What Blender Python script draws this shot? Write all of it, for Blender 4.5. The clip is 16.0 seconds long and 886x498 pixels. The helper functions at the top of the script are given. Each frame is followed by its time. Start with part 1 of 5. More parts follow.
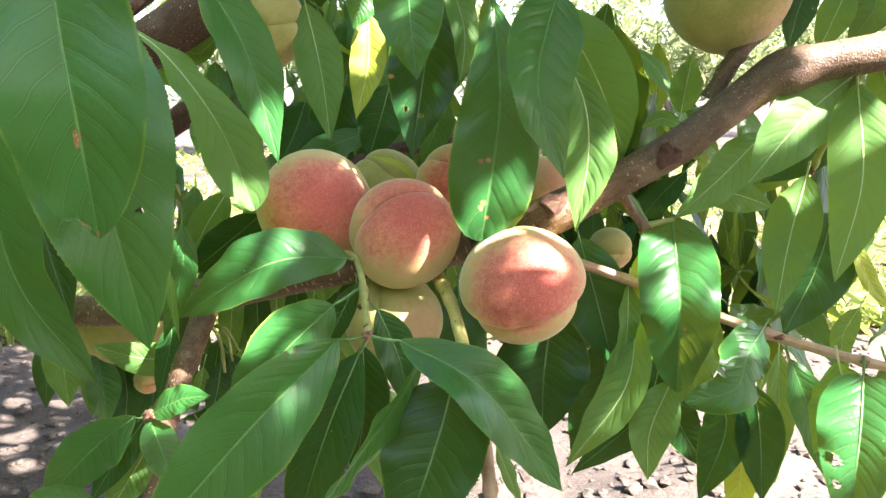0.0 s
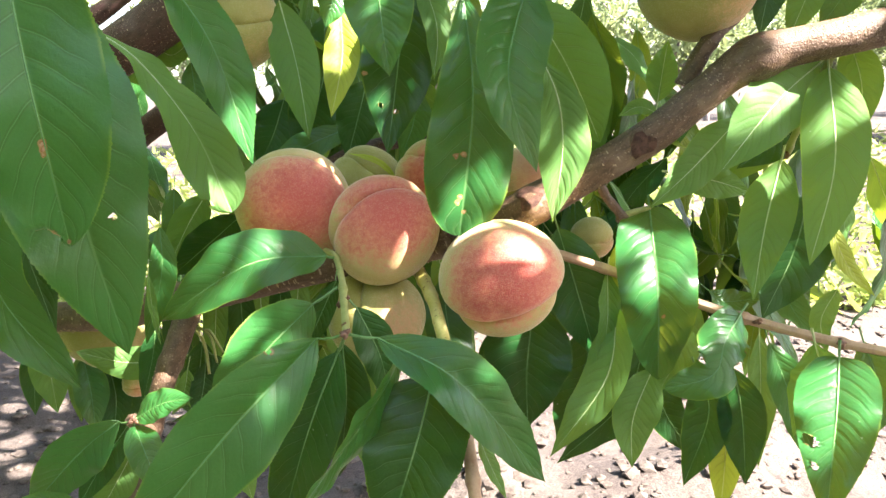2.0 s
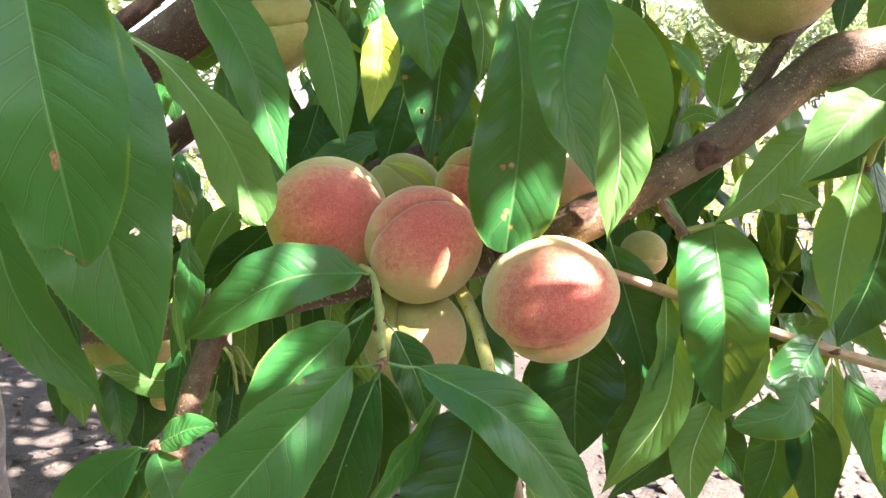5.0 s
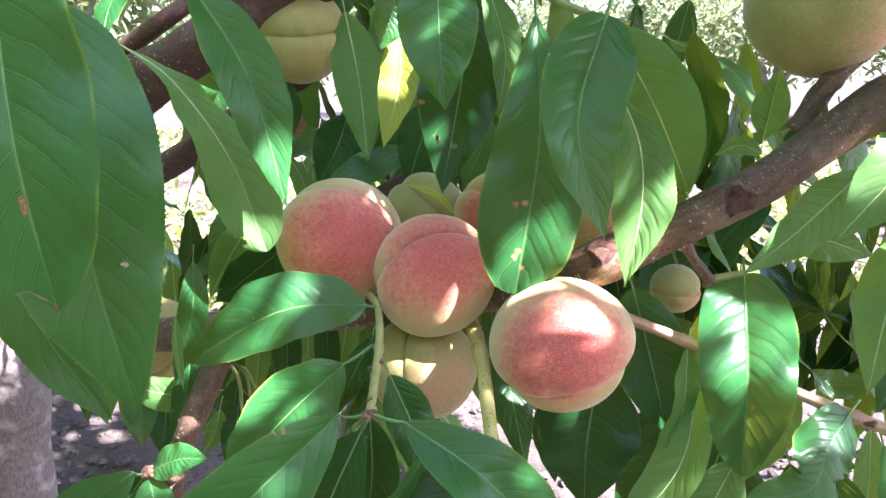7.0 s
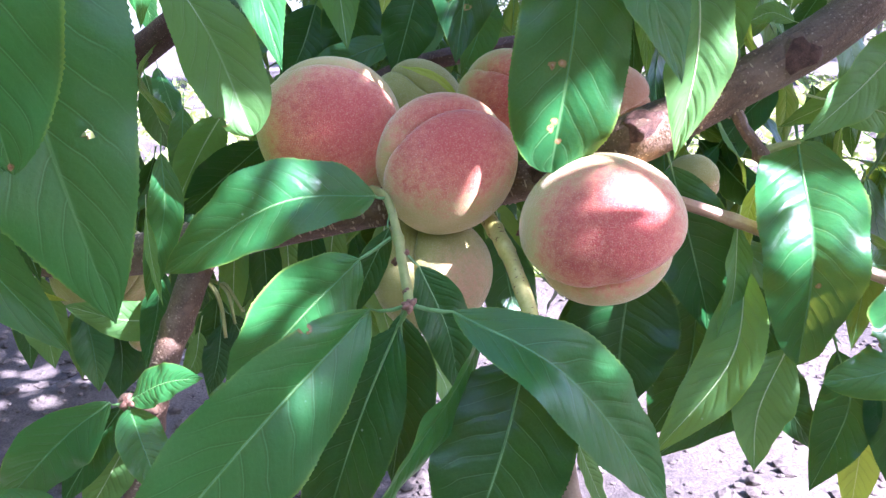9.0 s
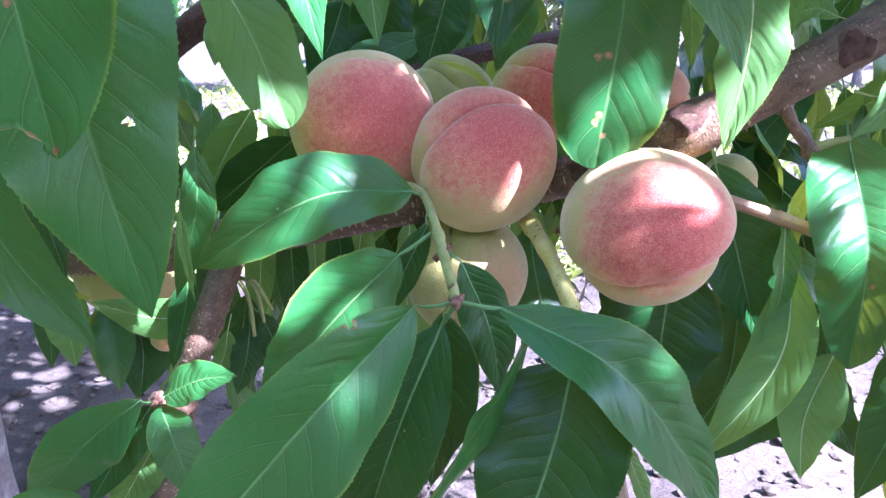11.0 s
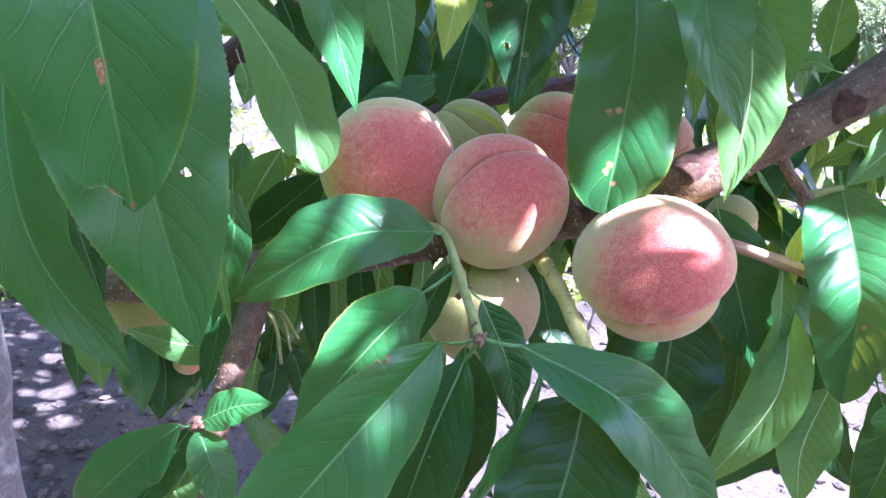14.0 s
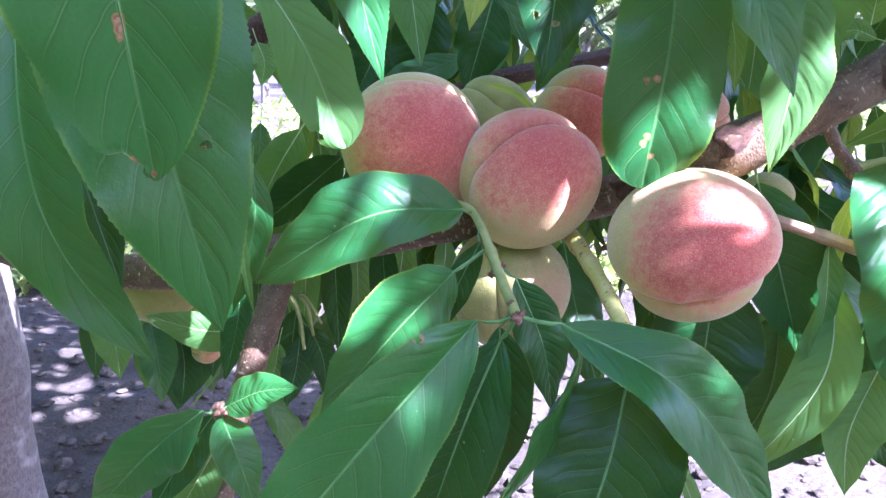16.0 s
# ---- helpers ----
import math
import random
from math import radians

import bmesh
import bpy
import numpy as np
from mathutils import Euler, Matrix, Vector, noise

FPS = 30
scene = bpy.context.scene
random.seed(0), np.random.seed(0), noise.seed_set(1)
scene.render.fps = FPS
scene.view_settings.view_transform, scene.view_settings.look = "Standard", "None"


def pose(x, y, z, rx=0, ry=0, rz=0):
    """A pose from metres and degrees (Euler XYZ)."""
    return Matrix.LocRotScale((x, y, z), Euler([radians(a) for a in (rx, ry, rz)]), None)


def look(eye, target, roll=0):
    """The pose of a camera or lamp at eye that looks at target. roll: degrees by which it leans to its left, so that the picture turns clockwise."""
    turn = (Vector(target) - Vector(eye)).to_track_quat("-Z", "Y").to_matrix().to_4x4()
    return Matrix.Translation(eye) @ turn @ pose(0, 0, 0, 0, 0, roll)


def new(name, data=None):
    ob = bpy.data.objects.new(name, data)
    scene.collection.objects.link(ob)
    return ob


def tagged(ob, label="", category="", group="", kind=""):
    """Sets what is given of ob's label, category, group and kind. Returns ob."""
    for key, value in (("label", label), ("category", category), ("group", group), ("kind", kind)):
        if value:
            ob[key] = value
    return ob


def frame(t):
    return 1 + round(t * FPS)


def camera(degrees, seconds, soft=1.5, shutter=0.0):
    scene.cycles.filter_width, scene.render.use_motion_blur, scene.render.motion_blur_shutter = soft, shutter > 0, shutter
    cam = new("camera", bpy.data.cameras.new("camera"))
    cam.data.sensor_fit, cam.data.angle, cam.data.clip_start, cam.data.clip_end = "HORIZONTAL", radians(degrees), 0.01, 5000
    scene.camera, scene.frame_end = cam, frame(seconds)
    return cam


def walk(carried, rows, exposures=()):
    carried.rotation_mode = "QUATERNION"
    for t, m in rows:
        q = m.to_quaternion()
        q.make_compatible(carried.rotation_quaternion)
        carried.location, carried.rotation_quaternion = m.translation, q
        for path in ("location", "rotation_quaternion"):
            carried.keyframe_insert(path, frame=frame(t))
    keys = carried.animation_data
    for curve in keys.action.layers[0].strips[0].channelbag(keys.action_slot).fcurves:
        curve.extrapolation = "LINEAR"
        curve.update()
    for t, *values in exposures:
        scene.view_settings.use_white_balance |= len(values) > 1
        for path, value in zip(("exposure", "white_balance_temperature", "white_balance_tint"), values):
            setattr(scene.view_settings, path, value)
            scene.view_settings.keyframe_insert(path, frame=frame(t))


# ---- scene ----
cam = camera(63.9, 16.0)
METRES, EYE, TILT, LEAN, TURN = 0.345, 1.35, -12.0, 0.0, 0.0
ROWS = [
    (0, 0, 0, 0, -0, 0, 0),
    (0.5, -0.0001, -0.0056, 0.0121, 0.03, -0.02, 0.43),
    (1, 0.0029, -0.0073, 0.0079, 0.27, -0.63, 1.13),
    (1.5, 0.0126, -0.0076, 0.0018, -0.11, -0.81, 1.56),
    (2, 0.0265, -0.0037, 0.0061, -0.48, -0.71, 1.79),
    (2.5, 0.0209, -0.0067, 0.01, -0.55, -0.51, 1.77),
    (3, 0.0178, -0.0192, 0.0093, -0.29, -0.59, 1.9),
    (3.5, 0.0162, -0.012, 0.0017, -0.58, -0.53, 1.76),
    (4, -0.0205, 0.0429, 0.0122, -0.61, 0.85, 0.76),
    (6.5, 0.0732, 0.1096, 0.0797, 7.55, -2.68, 1.41),
    (7, 0.0775, 0.1416, 0.1049, 6.67, -1.58, -1.48),
    (7.5, 0.0519, 0.1591, 0.1107, 3.07, -1.85, -0.58),
    (8, -0.0304, 0.2443, 0.0866, 1.14, -3.97, 0.43),
    (8.5, -0.0285, 0.2743, 0.0199, 0.44, -5.15, 1.07),
    (9, -0.0543, 0.2743, 0.0048, 1.16, -5.52, 0.53),
    (11.5, -0.094, 0.3, -0.0104, 2.01, -4.94, 0.22),
    (12, -0.0984, 0.2912, -0.005, 2.23, -4.9, 0.43),
    (12.5, -0.116, 0.2778, -0.0086, 2.77, -4.57, 0.39),
    (13, -0.1285, 0.2477, 0.0141, 2.57, -3.85, 0.08),
    (13.5, -0.1258, 0.2396, 0.0105, 2.23, -3.66, -0.39),
    (14, -0.1143, 0.2321, 0.0179, 2.21, -3.3, -0.57),
    (14.5, -0.1182, 0.2453, 0.0096, 2.57, -3.45, -0.46),
    (15, -0.1145, 0.2565, 0.0085, 2.65, -3.49, -0.35),
    (15.5, -0.1217, 0.2701, -0.0078, 2.53, -3.95, -0.34),
    (16, -0.1382, 0.2685, -0.0032, 3.15, -3.89, 0.02),
]
EXPOSURES = [(0.0, 3.72, 6550, 18), (4.0, 3.72, 6550, 18), (6.5, 3.66, 5900, 27), (8.5, 3.72, 5200, 38), (12.0, 3.72, 4950, 38), (16.0, 3.72, 4900, 37)]
walk(cam, [(t, pose(0, 0, EYE, TILT, LEAN, TURN) @ pose(METRES * x, METRES * y, METRES * z, 90 + pitch, roll, yaw)) for t, x, y, z, yaw, pitch, roll in ROWS], EXPOSURES)

# ---- sun and sky ----
SUN_ELEVATION, SUN_TURN = 45.0, 120.0   # turn: degrees clockwise from +y
SUN_WAY = Vector((math.sin(radians(SUN_TURN)) * math.cos(radians(SUN_ELEVATION)), math.cos(radians(SUN_TURN)) * math.cos(radians(SUN_ELEVATION)), math.sin(radians(SUN_ELEVATION))))
world = bpy.data.worlds.new("sky")
world.use_nodes = True
scene.world = world
sky = world.node_tree.nodes.new("ShaderNodeTexSky")
sky.sky_type, sky.sun_disc = "NISHITA", False
sky.sun_elevation, sky.sun_rotation = radians(SUN_ELEVATION), radians(SUN_TURN)
sky.air_density, sky.dust_density = 1.0, 2.0
world.node_tree.links.new(sky.outputs[0], world.node_tree.nodes["Background"].inputs[0])
world.node_tree.nodes["Background"].inputs[1].default_value = 0.07
sun = new("sun", bpy.data.lights.new("sun", "SUN"))
sun.data.energy, sun.data.angle, sun.data.color = 5.0, radians(0.55), (1.0, 0.95, 0.86)
sun.matrix_world = look(SUN_WAY * 20, (0, 0, 0))


# ---- materials ----
class Nodes:
    """Short hand for building a node material."""

    def __init__(self, name):
        self.material = bpy.data.materials.new(name)
        self.material.use_nodes = True
        self.tree = self.material.node_tree
        self.tree.nodes.clear()
        self.output = self.add("OutputMaterial")

    def add(self, kind):
        return self.tree.nodes.new("ShaderNode" + kind)

    def put(self, socket, value):
        if isinstance(value, bpy.types.NodeSocket):
            self.tree.links.new(value, socket)
        elif value is not None:
            socket.default_value = value

    def math(self, operation, a, b=None, c=None):
        node = self.add("Math")
        node.operation = operation
        for socket, value in zip(node.inputs, (a, b, c)):
            self.put(socket, value)
        return node.outputs[0]

    def step(self, value, low, high, start=0.0, end=1.0):
        node = self.add("MapRange")
        node.interpolation_type = "SMOOTHSTEP"
        for socket, v in zip(node.inputs, (value, low, high, start, end)):
            self.put(socket, v)
        return node.outputs[0]

    def mix(self, factor, a, b, blend="MIX"):
        node = self.add("Mix")
        node.data_type, node.blend_type = "RGBA", blend
        self.put(node.inputs[0], factor)
        self.put(node.inputs[6], (*a, 1) if isinstance(a, tuple) else a)
        self.put(node.inputs[7], (*b, 1) if isinstance(b, tuple) else b)
        return node.outputs[2]

    def noise(self, scale, detail=3.0, vector=None, rough=0.55):
        node = self.add("TexNoise")
        self.put(node.inputs["Vector"], vector if vector is not None else self.place())
        node.inputs["Scale"].default_value, node.inputs["Detail"].default_value, node.inputs["Roughness"].default_value = scale, detail, rough
        return node.outputs[0]

    def cells(self, scale, vector=None, feature="F1", out=0):
        node = self.add("TexVoronoi")
        node.feature = feature
        self.put(node.inputs["Vector"], vector if vector is not None else self.place())
        node.inputs["Scale"].default_value = scale
        return node.outputs[out]

    def place(self):
        return self.add("TexCoord").outputs["Object"]

    def uv(self):
        node = self.add("SeparateXYZ")
        self.put(node.inputs[0], self.add("TexCoord").outputs["UV"])
        return node.outputs[0], node.outputs[1]

    def attribute(self, name):
        node = self.add("Attribute")
        node.attribute_name = name
        return node.outputs["Fac"]

    def chance(self):
        return self.add("ObjectInfo").outputs["Random"]

    def bump(self, height, strength, distance):
        node = self.add("Bump")
        node.inputs["Strength"].default_value, node.inputs["Distance"].default_value = strength, distance
        self.put(node.inputs["Height"], height)
        return node.outputs[0]

    def surface(self, colour, rough, normal=None, specular=0.5, sheen=0.0, sheen_tint=(1, 1, 1), sheen_rough=0.4):
        node = self.add("BsdfPrincipled")
        self.put(node.inputs["Base Color"], (*colour, 1) if isinstance(colour, tuple) else colour)
        self.put(node.inputs["Roughness"], rough)
        self.put(node.inputs["Normal"], normal)
        node.inputs["Specular IOR Level"].default_value = specular
        node.inputs["Sheen Weight"].default_value, node.inputs["Sheen Roughness"].default_value = sheen, sheen_rough
        node.inputs["Sheen Tint"].default_value = (*sheen_tint, 1)
        return node.outputs[0]

    def done(self, shader):
        self.tree.links.new(shader, self.output.inputs[0])
        return self.material


def leaf_material(name, deep, light, vein, glow, through_share, rough, vein_share, specular=0.5):
    """A blade: thin side veins arch from the midrib towards the toothed edge, with soft pillows between; light shines through it."""
    n = Nodes(name)
    u, v = n.uv()
    across = n.math("ABSOLUTE", n.math("SUBTRACT", n.math("MULTIPLY", v, 2.0), 1.0))
    wander = n.noise(3.0, 1.0, n.add("TexCoord").outputs["UV"])
    shake = n.noise(160.0, 2.0)
    other = n.math("MULTIPLY", n.math("GREATER_THAN", v, 0.5), 0.45)
    along = n.math("ADD", n.math("SUBTRACT", n.math("MULTIPLY", u, 12.0), n.math("MULTIPLY", n.math("POWER", across, 1.15), 2.2)), n.math("ADD", other, n.math("ADD", n.math("MULTIPLY", wander, 0.8), n.math("MULTIPLY", shake, 0.06))))
    off = n.math("PINGPONG", along, 0.5)
    fade = n.step(across, 1.0, 0.55)
    ribs = n.math("MULTIPLY", n.step(off, 0.034, 0.008), fade)
    flank_shade = n.math("MULTIPLY", n.math("MULTIPLY", n.step(off, 0.13, 0.05), n.step(off, 0.02, 0.04)), fade)
    minor = n.math("MULTIPLY", n.step(n.math("PINGPONG", n.math("ADD", n.math("MULTIPLY", along, 2.7), n.math("MULTIPLY", shake, 1.6)), 0.5), 0.05, 0.0), n.step(across, 0.15, 0.5))
    net = n.step(n.cells(420.0, feature="DISTANCE_TO_EDGE"), 0.10, 0.0)
    mid = n.step(across, 0.035, 0.012)
    cloudy, grain, patch = n.noise(45.0, 3.0), n.noise(700.0, 2.0), n.noise(14.0, 2.0)
    tone = n.math("ADD", n.math("MULTIPLY", n.step(cloudy, 0.3, 0.7), 0.5), n.math("MULTIPLY", n.chance(), 0.5))
    colour = n.mix(tone, deep, light)
    colour = n.mix(n.math("MULTIPLY", n.step(patch, 0.45, 0.75), 0.35), colour, tuple(c * 0.72 for c in deep))
    colour = n.mix(n.math("MULTIPLY", grain, 0.18), colour, light)
    # shading along the veins, painted as a darker strip on either side
    colour = n.mix(n.math("MULTIPLY", flank_shade, 0.45), colour, tuple(c * 0.45 for c in deep))
    colour = n.mix(n.math("MULTIPLY", ribs, vein_share), colour, vein)
    colour = n.mix(n.math("MULTIPLY", minor, vein_share * 0.22), colour, vein)
    colour = n.mix(n.math("MULTIPLY", net, vein_share * 0.10), colour, vein)
    colour = n.mix(n.math("MULTIPLY", mid, 0.55), colour, vein)
    edge = n.math("MULTIPLY", n.step(across, 0.94, 1.0), n.step(n.noise(30.0), 0.42, 0.6))
    colour = n.mix(n.math("MULTIPLY", edge, 0.6), colour, (0.26, 0.36, 0.05))
    speck = n.math("MULTIPLY", n.step(n.cells(150.0), 0.10, 0.05), n.step(n.noise(25.0), 0.58, 0.66))
    colour = n.mix(n.math("MULTIPLY", speck, 0.5), colour, (0.5, 0.52, 0.4))
    dust = n.math("MULTIPLY", n.step(n.noise(60.0, 5.0, rough=0.7), 0.6, 0.85), 0.06)
    colour = n.mix(dust, colour, (0.42, 0.45, 0.38))
    stain = n.attribute("stain")
    colour = n.mix(n.step(stain, 0.42, 0.6), colour, (0.30, 0.20, 0.07))
    colour = n.mix(n.step(stain, 0.7, 0.9), colour, n.mix(n.step(grain, 0.4, 0.6), (0.24, 0.09, 0.045), (0.42, 0.25, 0.16)))
    pillow = n.math("MULTIPLY", n.step(off, 0.0, 0.30), fade)
    height = n.math("ADD", n.math("ADD", n.math("MULTIPLY", cloudy, 0.42), n.math("MULTIPLY", grain, 0.08)), n.math("ADD", n.math("MULTIPLY", pillow, 0.15), n.math("MULTIPLY", net, -0.006)))
    normal = n.bump(height, 0.75, 0.0015)
    gloss = n.math("ADD", n.math("ADD", rough, n.math("MULTIPLY", n.noise(120.0), 0.16)), dust)
    body = n.surface(colour, gloss, normal, specular)
    shine = n.add("BsdfTranslucent")
    n.put(shine.inputs[0], n.mix(n.math("MULTIPLY", ribs, 0.5), n.mix(n.step(stain, 0.3, 0.6), n.mix(tone, glow, tuple(c * 0.75 for c in glow)), (0.3, 0.15, 0.02)), tuple(c * 0.6 for c in glow)))
    n.put(shine.inputs[1], normal)
    both = n.add("MixShader")
    both.inputs[0].default_value = through_share
    n.put(both.inputs[1], body)
    n.put(both.inputs[2], shine.outputs[0])
    return n.done(both.outputs[0])


LEAF = {
    "top": leaf_material("leaf_upper_side", (0.009, 0.082, 0.021), (0.030, 0.148, 0.037), (0.15, 0.29, 0.10), (0.42, 0.52, 0.03), 0.25, 0.25, 0.52, 0.30),
    # the upper side again, with shade inside the tree put into its colour
    "dark": leaf_material("leaf_upper_side_shaded", (0.004, 0.042, 0.010), (0.014, 0.082, 0.018), (0.11, 0.22, 0.07), (0.26, 0.40, 0.02), 0.17, 0.25, 0.55, 0.24),
    "under": leaf_material("leaf_lower_side", (0.066, 0.185, 0.046), (0.110, 0.250, 0.068), (0.34, 0.44, 0.20), (0.42, 0.55, 0.04), 0.32, 0.45, 0.34, 0.22),
    "yellow": leaf_material("leaf_ageing", (0.30, 0.38, 0.04), (0.42, 0.48, 0.05), (0.50, 0.52, 0.14), (0.62, 0.66, 0.04), 0.34, 0.42, 0.3),
}


def plain(name, colour, other, scale, rough, bump=0.3, distance=0.0006, specular=0.4):
    n = Nodes(name)
    a, b = n.noise(scale, 4.0), n.noise(scale * 9, 3.0)
    tone = n.step(n.math("ADD", n.math("MULTIPLY", a, 0.7), n.math("MULTIPLY", b, 0.3)), 0.35, 0.65)
    return n.done(n.surface(n.mix(tone, colour, other), n.math("ADD", rough, n.math("MULTIPLY", b, 0.15)), n.bump(n.math("ADD", a, b), bump, distance), specular))


RIB = {
    "top": plain("midrib_pale", (0.095, 0.21, 0.055), (0.15, 0.28, 0.085), 200, 0.45),
    "dark": plain("midrib_green", (0.12, 0.23, 0.07), (0.18, 0.30, 0.10), 200, 0.45),
    "under": plain("midrib_cream", (0.40, 0.48, 0.20), (0.50, 0.56, 0.28), 200, 0.5),
    "yellow": plain("midrib_yellow", (0.55, 0.55, 0.15), (0.6, 0.6, 0.25), 200, 0.5),
}


def bark_material(name, dark, mid, pale, streak=0.5):
    """Bark with fine lengthwise furrows, blotches and a thin grey bloom; x of the map runs round, y along, in metres."""
    n = Nodes(name)
    u, v = n.uv()
    stretch = n.add("CombineXYZ")
    n.put(stretch.inputs[0], n.math("MULTIPLY", u, 2.2))
    n.put(stretch.inputs[1], v)
    furrow = n.noise(110.0, 4.0, stretch.outputs[0], 0.65)
    blotch, fine = n.noise(38.0, 4.0), n.noise(900.0, 3.0)
    colour = n.mix(n.step(furrow, 0.15, 0.75), dark, mid)
    colour = n.mix(n.math("MULTIPLY", n.step(blotch, 0.5, 0.75), streak), colour, pale)
    colour = n.mix(n.math("MULTIPLY", n.step(fine, 0.5, 0.8), 0.35), colour, pale)
    dots = n.math("MULTIPLY", n.step(n.cells(520.0), 0.26, 0.12), n.step(n.noise(80.0), 0.36, 0.50))
    colour = n.mix(n.math("MULTIPLY", dots, 0.7), colour, (0.40, 0.29, 0.21))
    height = n.math("ADD", n.math("MULTIPLY", furrow, 0.45), n.math("ADD", n.math("MULTIPLY", blotch, 0.5), n.math("MULTIPLY", fine, 0.35)))
    return n.done(n.surface(colour, n.math("ADD", 0.42, n.math("MULTIPLY", blotch, 0.3)), n.bump(height, 1.0, 0.0019), 0.4))


BARK = bark_material("bark_red_brown", (0.052, 0.028, 0.017), (0.165, 0.096, 0.056), (0.33, 0.24, 0.165), 0.5)
BARK_DARK = bark_material("bark_purple_brown", (0.045, 0.022, 0.020), (0.11, 0.05, 0.042), (0.19, 0.13, 0.11))
BARK_TRUNK = bark_material("bark_limewashed", (0.035, 0.027, 0.025), (0.16, 0.136, 0.128), (0.32, 0.29, 0.28), 0.8)
TWIG_PINK = plain("twig_pink_tan", (0.36, 0.21, 0.13), (0.48, 0.33, 0.20), 90, 0.4)
TWIG_YELLOW = plain("twig_yellow_green", (0.42, 0.38, 0.09), (0.60, 0.52, 0.20), 70, 0.4)
TWIG_GREEN = plain("twig_green", (0.24, 0.27, 0.075), (0.36, 0.36, 0.13), 90, 0.4)
LENTICEL = plain("lenticel_cork", (0.34, 0.24, 0.16), (0.50, 0.38, 0.26), 600, 0.8)
BUD = plain("bud_scale", (0.10, 0.045, 0.03), (0.26, 0.13, 0.08), 500, 0.6)
SCAR = plain("wood_scar", (0.07, 0.032, 0.024), (0.19, 0.095, 0.065), 260, 0.8, 1.0, 0.002)


def peach_material(name, ground, pale, blush, deep):
    """Downy skin: yellow-green ground, a mottled red cheek, fine freckles and down."""
    n = Nodes(name)
    cheek = n.attribute("blush")
    big, mottle, fine = n.noise(34.0, 4.0), n.noise(290.0, 4.0, rough=0.75), n.noise(1500.0, 2.0)
    base = n.mix(n.step(big, 0.35, 0.65), ground, pale)
    amount = n.math("ADD", cheek, n.math("ADD", n.math("MULTIPLY", n.math("SUBTRACT", big, 0.5), 0.7), n.math("MULTIPLY", n.math("SUBTRACT", mottle, 0.5), 1.1)))
    colour = n.mix(n.step(amount, 0.08, 0.78), base, blush)
    colour = n.mix(n.step(amount, 0.5, 1.1), colour, deep)
    freckle = n.math("MULTIPLY", n.step(n.cells(520.0), 0.35, 0.12), n.step(mottle, 0.4, 0.62))
    colour = n.mix(n.math("MULTIPLY", freckle, 0.30), colour, pale)
    down = n.step(n.cells(1500.0), 0.42, 0.15)
    colour = n.mix(n.math("MULTIPLY", down, 0.26), colour, (0.86, 0.74, 0.56))
    height = n.math("ADD", n.math("MULTIPLY", fine, 0.7), n.math("MULTIPLY", mottle, 0.3))
    return n.done(n.surface(colour, 0.78, n.bump(height, 0.7, 0.0008), 0.20, 0.55, (0.97, 0.90, 0.78), 0.35))


PEACH_RED = peach_material("peach_skin_blushed", (0.50, 0.41, 0.16), (0.64, 0.49, 0.24), (0.64, 0.235, 0.145), (0.50, 0.105, 0.080))
PEACH_GREEN = peach_material("peach_skin_unripe", (0.30, 0.28, 0.08), (0.39, 0.345, 0.12), (0.60, 0.36, 0.18), (0.52, 0.24, 0.13))


def soil_material():
    n = Nodes("dry_tilled_soil")
    clod, small, wide = n.cells(26.0), n.noise(140.0, 5.0, rough=0.7), n.noise(1.3, 4.0)
    colour = n.mix(n.step(small, 0.3, 0.7), (0.022, 0.018, 0.017), (0.060, 0.050, 0.045))
    colour = n.mix(n.step(wide, 0.25, 0.85), colour, n.mix(n.step(small, 0.3, 0.7), (0.068, 0.055, 0.045), (0.160, 0.132, 0.108)))
    colour = n.mix(n.math("MULTIPLY", n.step(n.noise(9.0, 5.0), 0.6, 0.7), 0.5), colour, (0.035, 0.029, 0.028))
    height = n.math("ADD", n.math("MULTIPLY", clod, -0.8), n.math("MULTIPLY", small, 0.6))
    return n.done(n.surface(colour, 0.95, n.bump(height, 0.7, 0.015), 0.15))


SOIL = soil_material()
CLOD = plain("soil_clod", (0.042, 0.034, 0.029), (0.110, 0.090, 0.074), 40, 0.95, 0.8, 0.004, 0.15)


def far_leaf(name, deep, light, glow):
    n = Nodes(name)
    island = n.add("NewGeometry").outputs["Random Per Island"]
    colour = n.mix(island, deep, light)
    shine = n.add("BsdfTranslucent")
    n.put(shine.inputs[0], n.mix(island, glow, tuple(c * 0.6 for c in glow)))
    both = n.add("MixShader")
    both.inputs[0].default_value = 0.35
    n.put(both.inputs[1], n.surface(colour, n.math("ADD", 0.55, n.math("MULTIPLY", n.noise(60.0), 0.2)), None, 0.2))
    n.put(both.inputs[2], shine.outputs[0])
    return n.done(both.outputs[0])


CROWN_LEAF = far_leaf("crown_leaf", (0.030, 0.105, 0.025), (0.075, 0.19, 0.045), (0.26, 0.44, 0.03))
# greyed and low in contrast: the haze of distance is mixed into these greens
FAR_LEAF = far_leaf("hazed_foliage", (0.105, 0.140, 0.062), (0.165, 0.200, 0.100), (0.30, 0.36, 0.14))
WEED = far_leaf("weeds_and_grass", (0.12, 0.19, 0.04), (0.34, 0.36, 0.13), (0.40, 0.46, 0.10))


